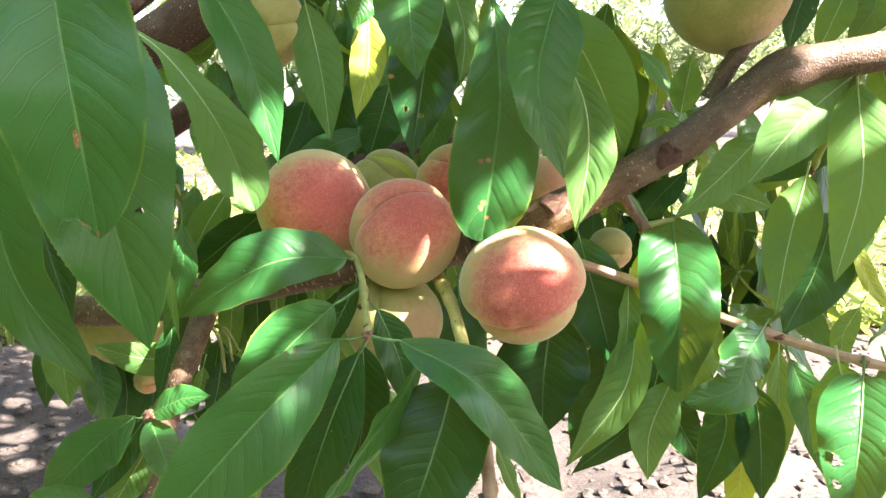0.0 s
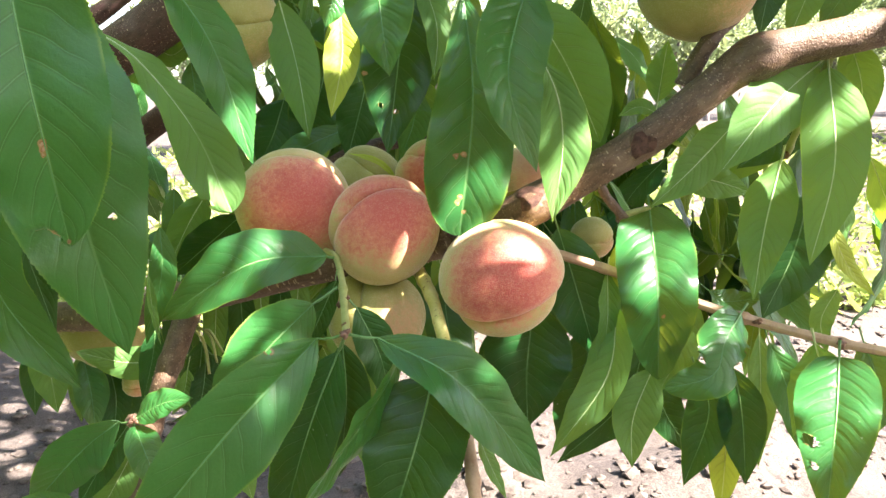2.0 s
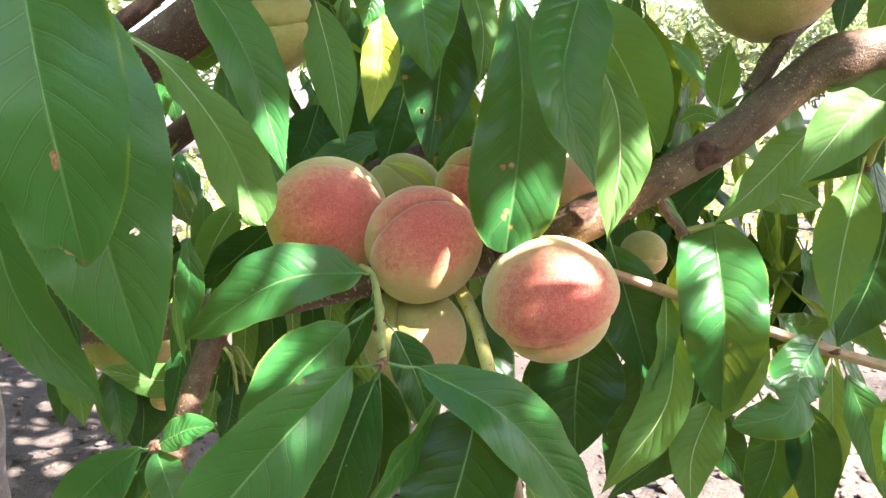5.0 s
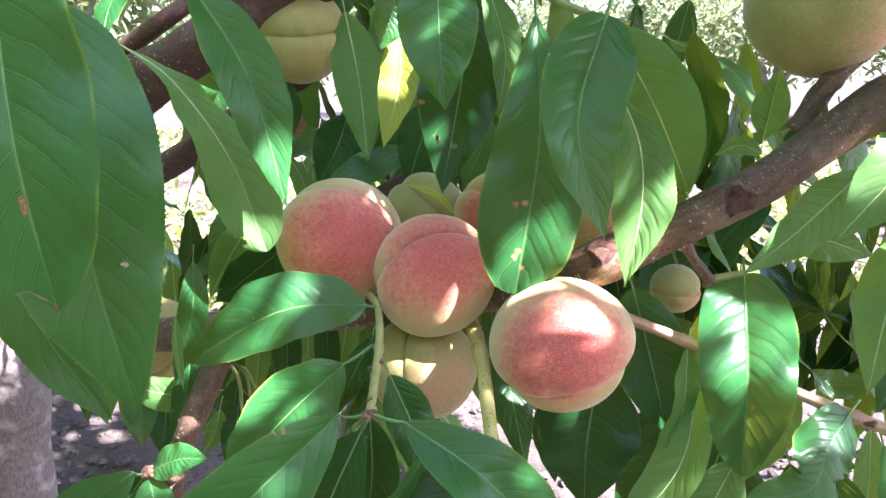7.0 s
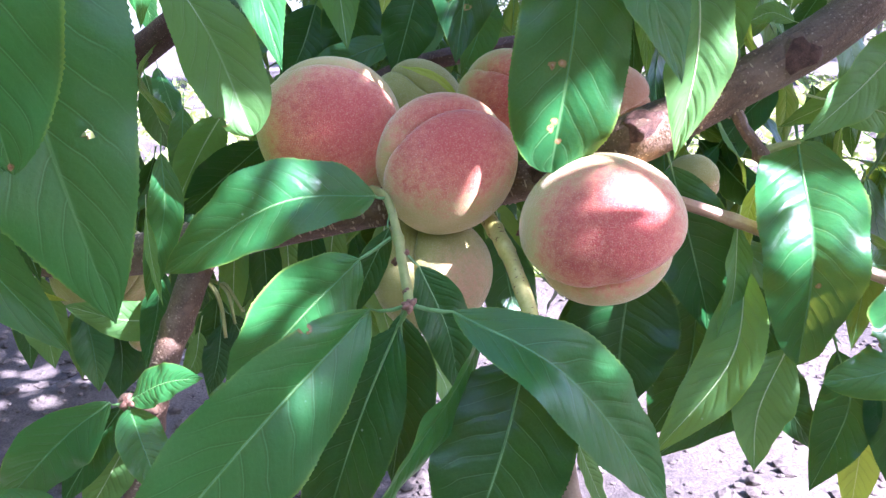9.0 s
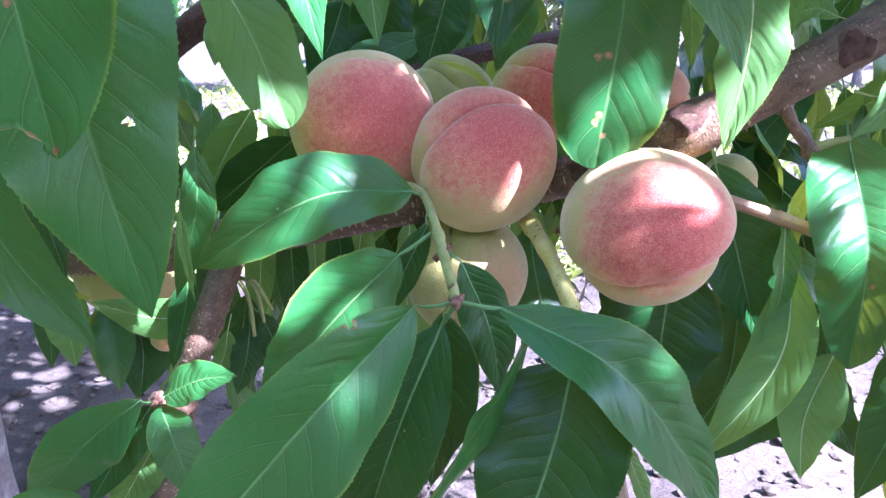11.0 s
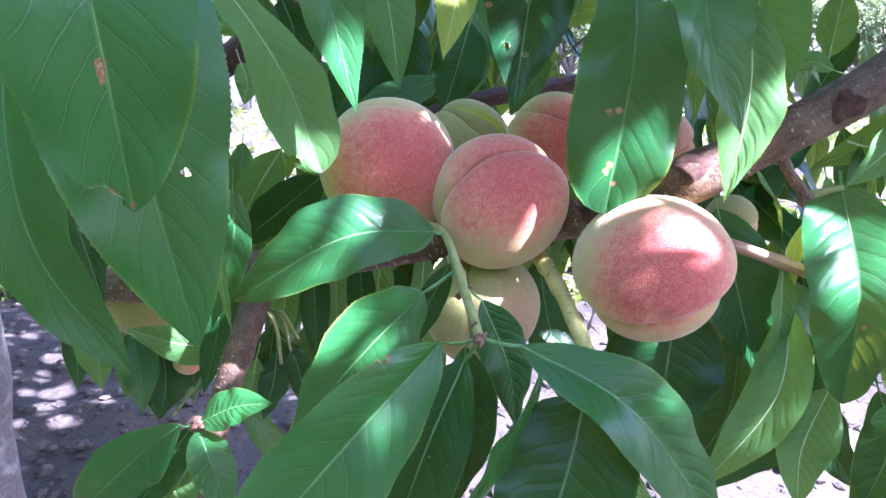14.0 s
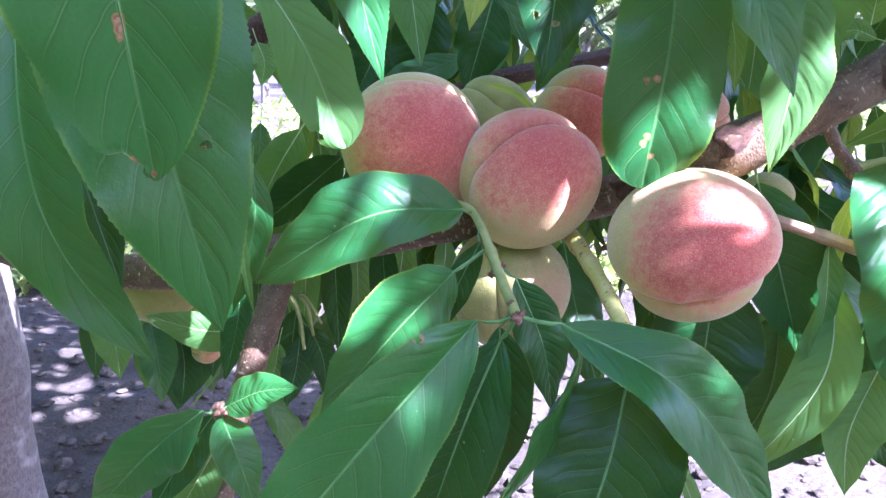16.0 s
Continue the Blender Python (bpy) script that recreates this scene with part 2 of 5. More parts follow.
# ---- builders ----
def part(name, data, material, parent=None, label=""):
    """One mesh object from vertices, faces and a list of materials, under a thing or a part."""
    ob = new(name, data)
    for m in material if isinstance(material, (list, tuple)) else (material,):
        if m.name not in [s.name for s in data.materials if s]:
            data.materials.append(m)
    if parent is not None:
        ob.parent = parent
        ob.matrix_parent_inverse = parent.matrix_world.inverted()
    return tagged(ob, label)


def mesh(name, verts, faces, slots=None, uvs=None, smooth=True, values=None):
    """A mesh from arrays. uvs: one pair for each vertex. values: named numbers for each vertex."""
    data = bpy.data.meshes.new(name)
    data.from_pydata([tuple(map(float, v)) for v in verts], [], [tuple(map(int, f)) for f in faces])
    if slots is not None:
        data.polygons.foreach_set("material_index", np.asarray(slots, dtype=np.int32))
    data.polygons.foreach_set("use_smooth", np.full(len(data.polygons), smooth))
    if uvs is not None:
        layer = data.uv_layers.new(name="map")
        index = np.empty(len(data.loops), dtype=np.int32)
        data.loops.foreach_get("vertex_index", index)
        layer.data.foreach_set("uv", np.asarray(uvs, dtype=np.float32)[index].ravel())
    for key, v in (values or {}).items():
        data.attributes.new(key, "FLOAT", "POINT").data.foreach_set("value", np.asarray(v, dtype=np.float32))
    data.update()
    return data


def spline(points, count):
    """Catmull-Rom through the points, at even steps of length."""
    p = np.asarray(points, dtype=float)
    p = np.vstack([2 * p[0] - p[1], p, 2 * p[-1] - p[-2]])
    fine = []
    for i in range(1, len(p) - 2):
        a, b, c, d = p[i - 1:i + 3]
        for t in np.linspace(0, 1, 24, endpoint=False):
            fine.append(0.5 * (2 * b + (c - a) * t + (2 * a - 5 * b + 4 * c - d) * t ** 2 + (3 * b - a - 3 * c + d) * t ** 3))
    fine = np.array(fine + [p[-2]])
    length = np.concatenate([[0], np.cumsum(np.linalg.norm(np.diff(fine[:, :3], axis=0), axis=1))])
    s = np.linspace(0, length[-1], count)
    return np.stack([np.interp(s, length, fine[:, k]) for k in range(fine.shape[1])], axis=1), s


def unit(v):
    return v / np.maximum(np.linalg.norm(v, axis=-1, keepdims=True), 1e-9)


def tube_arrays(points, rings, sides, rough=0.0, seed=0, bumps=()):
    """A tapered tube along points (x, y, z, radius). bumps: (share of the length, height, reach) for nodes and knots."""
    rng = np.random.default_rng(seed)
    c, s = spline(points, rings)
    centre, radius = c[:, :3], np.maximum(c[:, 3], 1e-4)
    tangent = unit(np.gradient(centre, axis=0))
    side = unit(np.cross(tangent, [0.13, 0.21, 0.97]))
    up = np.cross(side, tangent)
    angle = np.linspace(0, 2 * np.pi, sides + 1)
    ring = np.cos(angle)[None, :, None] * side[:, None] + np.sin(angle)[None, :, None] * up[:, None]
    share = s / s[-1]
    scale = np.ones((rings, sides + 1))
    phases = rng.uniform(0, 6.28, 8)
    for k in range(1, 5):
        scale += rough / k * np.sin(angle * k + phases[k] + share[:, None] * (9 + 6 * k)) * 0.6
        scale += rough / k * np.sin(share[:, None] * 23 * k + phases[k + 3]) * 0.4
    for at, height, reach in bumps:
        scale += height * np.exp(-((share[:, None] - at) / reach) ** 2) * (1 + 0.25 * np.sin(angle * 2 + at * 40))
    verts = (centre[:, None] + ring * (radius[:, None] * scale)[..., None]).reshape(-1, 3)
    uvs = np.stack([np.broadcast_to(angle / (2 * np.pi) * 2 * np.pi * radius.mean(), (rings, sides + 1)), np.broadcast_to(s[:, None], (rings, sides + 1))], -1).reshape(-1, 2)
    w = sides + 1
    faces = [(i * w + j, i * w + j + 1, (i + 1) * w + j + 1, (i + 1) * w + j) for i in range(rings - 1) for j in range(sides)]
    faces += [tuple(range(sides - 1, -1, -1)), tuple((rings - 1) * w + j for j in range(sides))]
    return verts, faces, uvs, (centre, radius, tangent, side, up)


def branch(name, points, material, parent, label="", rings=60, sides=14, rough=0.05, seed=0, bumps=(), lenticels=0, scars=(), cork=LENTICEL):
    """A limb or twig with nodes, corky lenticels set across it, and pruning scars (share, angle, size)."""
    verts, faces, uvs, (centre, radius, tangent, side, up) = tube_arrays(points, rings, sides, rough, seed, bumps)
    verts, uvs, slots = list(verts), list(uvs), [0] * len(faces)
    rng = np.random.default_rng(seed + 7)
    for _ in range(lenticels):
        i, a = rng.uniform(0.02, 0.98) * (rings - 1), rng.uniform(0, 6.283)
        k, f = int(i), i - int(i)
        c, r, t = centre[k] * (1 - f) + centre[k + 1] * f, radius[k], tangent[k]
        out = math.cos(a) * side[k] + math.sin(a) * up[k]
        cross = np.cross(t, out)
        long, short, high = 0.0008 + 0.0019 * rng.random() ** 2, rng.uniform(0.00035, 0.0007), rng.uniform(0.0004, 0.0009)
        long, short, high = (w * min(1, r / 0.008) for w in (long, short, high))
        first = len(verts)
        for x, y, z in ((-long, 0, -0.3), (-long * 0.4, short, -0.2), (long * 0.5, short, -0.2), (long, 0, -0.3), (long * 0.4, -short, -0.2), (-long * 0.5, -short, -0.2), (0, 0, 1)):
            verts.append(c + out * (r * 1.012 + high * z) + cross * x + t * y)
            uvs.append((0, 0))
        for j in range(6):
            faces.append((first + j, first + (j + 1) % 6, first + 6))
            slots.append(1)
    for share, a, size in scars:
        k = int(share * (rings - 1))
        out = math.cos(a) * side[k] + math.sin(a) * up[k]
        cross, t, first, n = np.cross(tangent[k], out), tangent[k], len(verts), 14
        for ring_share, rise in ((1.25, -0.25), (1.0, 0.10), (0.66, 0.20), (0.38, 0.13), (0.0, 0.16)):
            for j in range(n):
                w = 2 * math.pi * j / n
                wobble = 1 + 0.18 * math.sin(3 * w + share * 30) + 0.1 * math.sin(5 * w)
                verts.append(centre[k] + out * (radius[k] + size * rise) + (cross * math.cos(w) + t * 1.15 * math.sin(w)) * size * ring_share * wobble)
                uvs.append((size * math.cos(w), size * math.sin(w)))
        for q in range(4):
            for j in range(n):
                faces.append((first + q * n + j, first + q * n + (j + 1) % n, first + (q + 1) * n + (j + 1) % n, first + (q + 1) * n + j))
                slots.append(0 if q == 0 else 2)
    return part(name, mesh(name, verts, faces, slots, uvs), (material, cork, SCAR), parent, label)


def leaf_arrays(points, face, width, p=0.80, q=1.16, fold=0.40, curl=0.24, wave=0.08, twist=0.0, seed=0, steps=104, half=4, holes=(), stains=(), teeth=0.015, petiole=0.009, stalk=None, sides=(1.0, 1.0)):
    """A lance-shaped toothed blade along its midrib. holes and stains: (share along, across -1 to 1, radius in metres)."""
    rng = np.random.default_rng(seed)
    c, s = spline(points, steps + 1)
    u = s / s[-1]
    tangent = unit(np.gradient(c, axis=0))
    normal = unit(np.asarray(face) - (tangent @ np.asarray(face))[:, None] * tangent)
    turn = np.radians(twist) * (u - 0.5)
    side = np.cross(tangent, normal)
    normal, side = normal * np.cos(turn)[:, None] + side * np.sin(turn)[:, None], side * np.cos(turn)[:, None] - normal * np.sin(turn)[:, None]
    peak = (p / (p + q)) ** p * (q / (p + q)) ** q
    shape = np.clip(u, 0.0015, 1) ** p * np.clip(1 - u, 0.0015, 1) ** q / peak
    v = np.linspace(-1, 1, 2 * half + 1)
    saw = (np.arange(steps + 1) % 2) * teeth * np.minimum(1, shape * 2.5)
    reach = np.where(v < 0, sides[0], sides[1]) * 0.5 * width * (shape[:, None] + np.where(np.abs(v) > 0.99, saw[:, None] * rng.uniform(0.3, 1.7, (steps + 1, 1)), 0))
    ph = rng.uniform(0, 6.28, 4)
    a = np.abs(v)[None]
    ripple = wave * (np.sin(u[:, None] * rng.uniform(14, 20) + ph[0] + (v > 0) * 2.1) * a ** 2 + 0.6 * np.sin(u[:, None] * 31 + ph[1] + (v > 0)) * a ** 3)
    roll = 0.35 * wave * np.sin(u[:, None] * rng.uniform(5, 9) + ph[2] + v[None] * 1.2) * (0.4 + a)
    rise = reach * (fold * a - curl * a ** 2) + 0.5 * width * np.minimum(1, shape[:, None] * 2) * (ripple + roll)
    verts = c[:, None] + side[:, None] * (reach * v)[..., None] + normal[:, None] * rise[..., None]
    w = 2 * half + 1
    uv = np.stack(np.broadcast_arrays(u[:, None], (v * 0.5 + 0.5)[None]), -1)
    stain = np.zeros((steps + 1, w))
    size = s[-1]
    gone = np.zeros((steps, 2 * half), bool)
    um, vm = (u[1:] + u[:-1])[:, None] / 2, (v[1:] + v[:-1])[None] / 2
    half_width = 0.5 * width * np.maximum(shape, 0.05)
    for hu, hv, r in holes:
        k = int(np.argmin(np.abs(u - hu)))
        away = np.hypot((u[:, None] - hu) * size, (v[None] - hv) * half_width[k])
        stain = np.maximum(stain, 0.62 * np.exp(-np.maximum(0, away - r) / 0.0006))
        around = np.arctan2((u[:, None] - hu) * size, (v[None] - hv) * half_width[k])
        limit = r * (1 + 0.2 * np.sin(2 * around + hu * 50) + 0.12 * np.sin(5 * around))
        near = (away < limit * 1.35) & (away > limit * 0.6)
        centre = c[k] + side[k] * hv * half_width[k]
        push = np.where(near, limit / np.maximum(away, 1e-6), 1.0)[..., None]
        verts = np.where(near[..., None], centre + (verts - centre) * push, verts)
        gone |= np.hypot((um - hu) * size, (vm - hv) * half_width[k]) < limit[:-1, :-1] * 0.97
    for su, sv, r in stains:
        k = int(np.argmin(np.abs(u - su)))
        away = np.hypot((u[:, None] - su) * size, (v[None] - sv) * half_width[k])
        around = np.arctan2((u[:, None] - su) * size, (v[None] - sv) * half_width[k])
        r = r * (1 + 0.16 * np.sin(2 * around + su * 70) + 0.10 * np.sin(3 * around + su * 31) + 0.05 * np.sin(7 * around))
        stain = np.maximum(stain, np.clip(1.35 - away / r, 0, 1))
    faces = [(i * w + j, i * w + j + 1, (i + 1) * w + j + 1, (i + 1) * w + j) for i in range(steps) for j in range(2 * half) if not gone[i, j]]
    slots = [0] * len(faces)
    verts, uv, stain = verts.reshape(-1, 3), uv.reshape(-1, 2), stain.ravel()
    # midrib and petiole, raised on both sides
    back = c[0] - tangent[0] * petiole + normal[0] * petiole * 0.15
    start = [back]
    if stalk is not None:
        a = np.asarray(stalk, dtype=float)
        start = [a + (c[0] - a) * w + tangent[0] * 0.002 * math.sin(w * 3.14) for w in (0, 0.35, 0.7)]
    rod = np.vstack([*start, c[:: max(1, steps // 18)]])
    rod_n, rod_s = np.vstack([normal[0]] * len(start) + [normal[:: max(1, steps // 18)]]), np.vstack([side[0]] * len(start) + [side[:: max(1, steps // 18)]])
    share = np.linspace(0, 1, len(rod))
    r = (0.0005 * (1 - share) ** 0.8 + 0.00012) * min(1.0, width / 0.03)
    r[:len(start)] = 0.0009 * min(1.0, width / 0.03)
    first = len(verts)
    ring = [rod + (rod_s * math.cos(b) + rod_n * 0.75 * math.sin(b)) * r[:, None] for b in np.arange(5) * 2 * math.pi / 5]
    verts = np.vstack([verts, np.stack(ring, 1).reshape(-1, 3)])
    uv = np.vstack([uv, np.full((len(rod) * 5, 2), 0.5)])
    stain = np.concatenate([stain, np.zeros(len(rod) * 5)])
    for i in range(len(rod) - 1):
        for j in range(5):
            faces.append((first + i * 5 + j, first + i * 5 + (j + 1) % 5, first + (i + 1) * 5 + (j + 1) % 5, first + (i + 1) * 5 + j))
            slots.append(1)
    return verts, faces, slots, uv, stain


def bud(parent, at, size, seed):
    """A cluster of brown bud scales and leaf scars at a node."""
    rng = np.random.default_rng(seed)
    verts, faces = [], []
    for k in range(6):
        way = unit(rng.normal(0, 1, 3))
        centre, first = np.asarray(at) + way * size * 0.55, len(verts)
        side = unit(np.cross(way, [0.3, 0.5, 0.8]))
        up = np.cross(way, side)
        for r, h in ((0.45, -0.6), (0.62, -0.1), (0.45, 0.45), (0.12, 0.95)):
            for j in range(7):
                a = j * 2 * math.pi / 7
                verts.append(centre + size * (way * h + (side * math.cos(a) + up * math.sin(a)) * r * rng.uniform(0.85, 1.15)))
        for q in range(3):
            for j in range(7):
                faces.append((first + q * 7 + j, first + q * 7 + (j + 1) % 7, first + (q + 1) * 7 + (j + 1) % 7, first + (q + 1) * 7 + j))
        faces.append(tuple(first + 21 + j for j in range(7)))
    return part("bud", mesh("bud", verts, faces), BUD, parent, "small brown bud scales")


LEAVES = [0]


def leaf(parent, points, face, width, kind="top", label="", **shape):
    """One leaf of its own mesh, under the twig that bears it."""
    LEAVES[0] += 1
    shape.setdefault("seed", LEAVES[0])
    if shape.get("holes") or shape.get("stains"):
        shape.setdefault("steps", 150), shape.setdefault("half", 14)
    verts, faces, slots, uv, stain = leaf_arrays(points, face, width, **shape)
    return part("leaf", mesh("leaf", verts, faces, slots, uv, values={"stain": stain}), (LEAF[kind], RIB[kind]), parent, label)


def peach(centre, radius, tip, seam, blush, material, label, depth=0.10, shift=0.0, big=0.02, tall=1.0, spread=1.2, cheek=0.0, reach=0.5, group="peaches on the tree"):
    """A peach of two lobes: tip is the way to its point, seam the way along its furrow, blush the way to its red cheek; shift moves the furrow off the middle."""
    tip, seam, blush = (unit(np.asarray(v, dtype=float)) for v in (tip, seam, blush))
    seam = unit(seam - tip * (seam @ tip))
    across = np.cross(tip, seam)
    rows, cols = 170, 96
    even = np.linspace(-1, 1, rows + 1)
    th, ph = np.meshgrid(np.pi / 2 * (1 + 0.45 * even + 0.55 * even ** 3) + 1e-9 - 0.6 * shift * (1 - even ** 2), np.linspace(0, 2 * np.pi, cols, endpoint=False), indexing="ij")
    # the poles lie across the furrow, so that the mesh runs along it
    n = np.cos(th)[..., None] * across + (np.sin(th) * np.cos(ph))[..., None] * seam + (np.sin(th) * np.sin(ph))[..., None] * tip
    s, f, t = n @ across, n @ seam, n @ tip
    on = np.clip((t + reach) / 0.5, 0, 1)
    off = s - shift + 0.025 * np.sin(f * 4.0 + centre[0] * 50)
    furrow = depth * on * np.where(off > 0, 0.62 * np.exp(-np.abs(off) / 0.045) + 0.38 * np.exp(-(off / 0.16) ** 2), 0.70 * np.exp(-np.abs(off) / 0.028) + 0.30 * np.exp(-(off / 0.16) ** 2))
    lobes = on * 0.02 * np.exp(-((np.abs(off) - 0.45) / 0.3) ** 2) + big * np.tanh(off * 40) * on
    ends = 0.07 * np.exp(-((1 - t) / 0.012)) + 0.24 * np.exp(-((1 + t) / 0.06))
    lump = 0.009 * (np.sin(n[..., 0] * 4 + centre[0] * 90) + np.sin(n[..., 1] * 5 + centre[1] * 70) + np.sin(n[..., 2] * 4.4 + 1))
    r = radius * (1 - furrow + lobes - ends + lump)
    verts = (n * r[..., None]).reshape(-1, 3)
    verts = verts + np.outer(verts @ tip, tip) * (tall - 1)
    faces = [(i * cols + j, (i + 1) * cols + j, (i + 1) * cols + (j + 1) % cols, i * cols + (j + 1) % cols) for i in range(rows) for j in range(cols)]
    red = np.clip(spread * (n @ blush) + 0.98 - spread + cheek, -0.3, 1.2)
    ob = part("peach", mesh("peach", verts, faces, values={"blush": red.ravel()}), material)
    ob.location = centre
    bpy.context.view_layer.update()
    foot = np.asarray(centre) - tip * radius * 0.74
    verts, faces, uvs, _ = tube_arrays([(*(foot - tip * radius * k), radius * 0.06) for k in (0, 0.12, 0.24)], 8, 10, 0.08, 4)
    part("stalk", mesh("stalk", verts, faces, uvs=uvs), BUD, ob, "short woody brown stalk")
    return tagged(ob, label, "peach", group)


# ---- ground ----
def ground_height(x, y):
    near = np.exp(-((x * 0.12) ** 2 + ((y - 2.5) * 0.12) ** 2))
    rng = np.random.default_rng(5)
    z = np.zeros_like(x)
    for k in range(26):
        f = 2.0 + 1.1 * k
        a, ph = rng.uniform(0, 6.28), rng.uniform(0, 6.28, 2)
        z += 0.05 / f * np.sin((x * math.cos(a) + y * math.sin(a)) * f + ph[0]) * np.sin((x * math.sin(a) - y * math.cos(a)) * f * 0.7 + ph[1])
    return z * near * 1.6


def ground_sheet():
    k = 260
    g = np.sinh(np.linspace(-1, 1, k) * 6.6) / math.sinh(6.6) * 400
    x, y = np.meshgrid(g, g + 2.2, indexing="ij")
    verts = np.stack([x, y, ground_height(x, y)], -1).reshape(-1, 3)
    faces = [(i * k + j, (i + 1) * k + j, (i + 1) * k + j + 1, i * k + j + 1) for i in range(k - 1) for j in range(k - 1)]
    return tagged(part("ground", mesh("ground", verts, faces), SOIL), "dry crumbly tilled soil, bare and pale", "soil", kind="structure")


ground_sheet()


def tuft_mesh(name, places, sizes, shape, seed, flat=0.5):
    """Many small blades in one mesh: places n x 3, sizes n, lying every way (flat near 1: level)."""
    rng = np.random.default_rng(seed)
    n, k = len(places), len(shape)
    a, b, c = rng.uniform(0, 6.283, n), rng.normal(0, 1, (n, 3)), rng.normal(0, 1, (n, 3))
    way = unit(np.stack([np.cos(a), np.sin(a), b[:, 2] * (1 - flat) - 0.35], -1))
    side = unit(np.cross(way, unit(c + np.array([0, 0, flat * 2]))))
    up = np.cross(side, way)
    s = np.asarray(shape)
    verts = places[:, None] + sizes[:, None, None] * (way[:, None] * s[None, :, :1] + side[:, None] * s[None, :, 1:2] + up[:, None] * s[None, :, 2:3])
    return verts.reshape(-1, 3), n, k


BLADE = ((0, 0, 0), (0.25, 0.11, 0.02), (0.3, 0, -0.015), (0.25, -0.11, 0.02), (0.62, 0.12, 0.0), (0.64, 0, -0.04), (0.62, -0.12, 0.0), (1.0, 0, -0.12))
BLADE_FACES = ((0, 2, 1), (0, 3, 2), (1, 2, 5, 4), (2, 3, 6, 5), (4, 5, 7), (5, 6, 7))


def blades(name, places, sizes, material, parent, seed, label="", flat=0.4, gaps=()):
    verts, n, k = tuft_mesh(name, places, sizes, BLADE, seed, flat)
    if gaps:
        verts, n = part_leaves(verts, n, k, gaps, np.array(SUN_WAY))
    faces = [tuple(i * k + j for j in f) for i in range(n) for f in BLADE_FACES]
    return part(name, mesh(name, verts, faces), material, parent, label)


def part_leaves(verts, n, k, gaps, way):
    """Push blades aside so that the slanting gaps (x, y, z, radius) in the crown stay open to the sun, for patches of
    light at set spots; those that cannot are left out.
    """
    v = verts.reshape(n, k, 3)
    for turn in range(4):
        keep = np.ones(n, bool)
        for g in gaps:
            d = v - np.array(g[:3])
            t = d @ way
            aside = d - t[..., None] * way
            far = np.linalg.norm(aside, axis=2)
            near = (t.mean(1) > 0.09) & (far.min(1) < g[3])
            keep &= ~near
            if turn < 3:
                v = v + np.where(near, g[3] * 1.05 - far.min(1), 0)[:, None, None] * unit(aside.mean(1))[:, None]
    return v[keep].reshape(-1, 3), int(keep.sum())


# ---- the peach tree ----
tree = tagged(new("peach_tree"), "peach tree with drooping glossy leaves and a limewashed trunk", "tree")
tree.location = (-0.78, 0.98, 0)
bpy.context.view_layer.update()
branch("trunk", [(-0.784, 0.98, -0.05, 0.085), (-0.782, 0.985, 0.1, 0.070), (-0.772, 0.975, 0.4, 0.062), (-0.763, 0.97, 0.75, 0.060), (-0.758, 0.965, 0.98, 0.062), (-0.766, 0.96, 1.15, 0.055), (-0.825, 0.95, 1.4, 0.045)], BARK_TRUNK, tree, "grey limewashed trunk with dark knots", rings=90, sides=28, rough=0.09, seed=2, bumps=((0.66, 0.08, 0.03),), scars=((0.62, 5.6, 0.024), (0.48, 5.2, 0.018), (0.66, 4.9, 0.016), (0.56, 6.1, 0.020), (0.70, 0.3, 0.018), (0.52, 0.8, 0.02)))

# boughs and limbs
bough = branch("bough", [(-0.8153, 0.9, 1.1594, 0.02), (-0.4922, 0.6773, 1.1696, 0.015), (-0.3398, 0.5672, 1.1805, 0.0125), (-0.2509, 0.5186, 1.1923, 0.0122), (-0.1726, 0.4821, 1.2134, 0.012), (-0.0855, 0.4663, 1.2349, 0.0112), (-0.0242, 0.4633, 1.245, 0.0102), (0.0239, 0.4457, 1.2586, 0.0104), (0.0696, 0.4301, 1.2812, 0.0112), (0.1356, 0.423, 1.3199, 0.0102), (0.167, 0.423, 1.3441, 0.0102), (0.1976, 0.4223, 1.3646, 0.0106), (0.2495, 0.4145, 1.3761, 0.0104), (0.3233, 0.4175, 1.3901, 0.0105), (0.4028, 0.4204, 1.4041, 0.01)], BARK, tree, "red-brown bark with pale corky lenticels", rings=240, sides=28, rough=0.05, seed=3, lenticels=1900, scars=((0.742, 0.28, 0.0075), (0.793, -0.24, 0.0068), (0.852, 0.07, 0.0075), (0.707, 0.01, 0.005)), bumps=((0.74, 0.16, 0.01), (0.85, 0.36, 0.009), (0.795, 0.05, 0.012), (0.663, 0.06, 0.02)))
low_limb = branch("limb", [(-0.1534, 0.4588, 1.2239, 0.0084), (-0.1536, 0.4243, 1.2059, 0.0076), (-0.158, 0.405, 1.1873, 0.0068), (-0.1643, 0.3947, 1.1628, 0.0066), (-0.1724, 0.3817, 1.1257, 0.0062), (-0.1818, 0.3734, 1.0865, 0.0059)], BARK, tree, "red-brown side limb hanging from the bough", rings=70, sides=18, rough=0.06, seed=5, lenticels=70, bumps=((0.33, 0.12, 0.02), (0.62, 0.16, 0.03)))
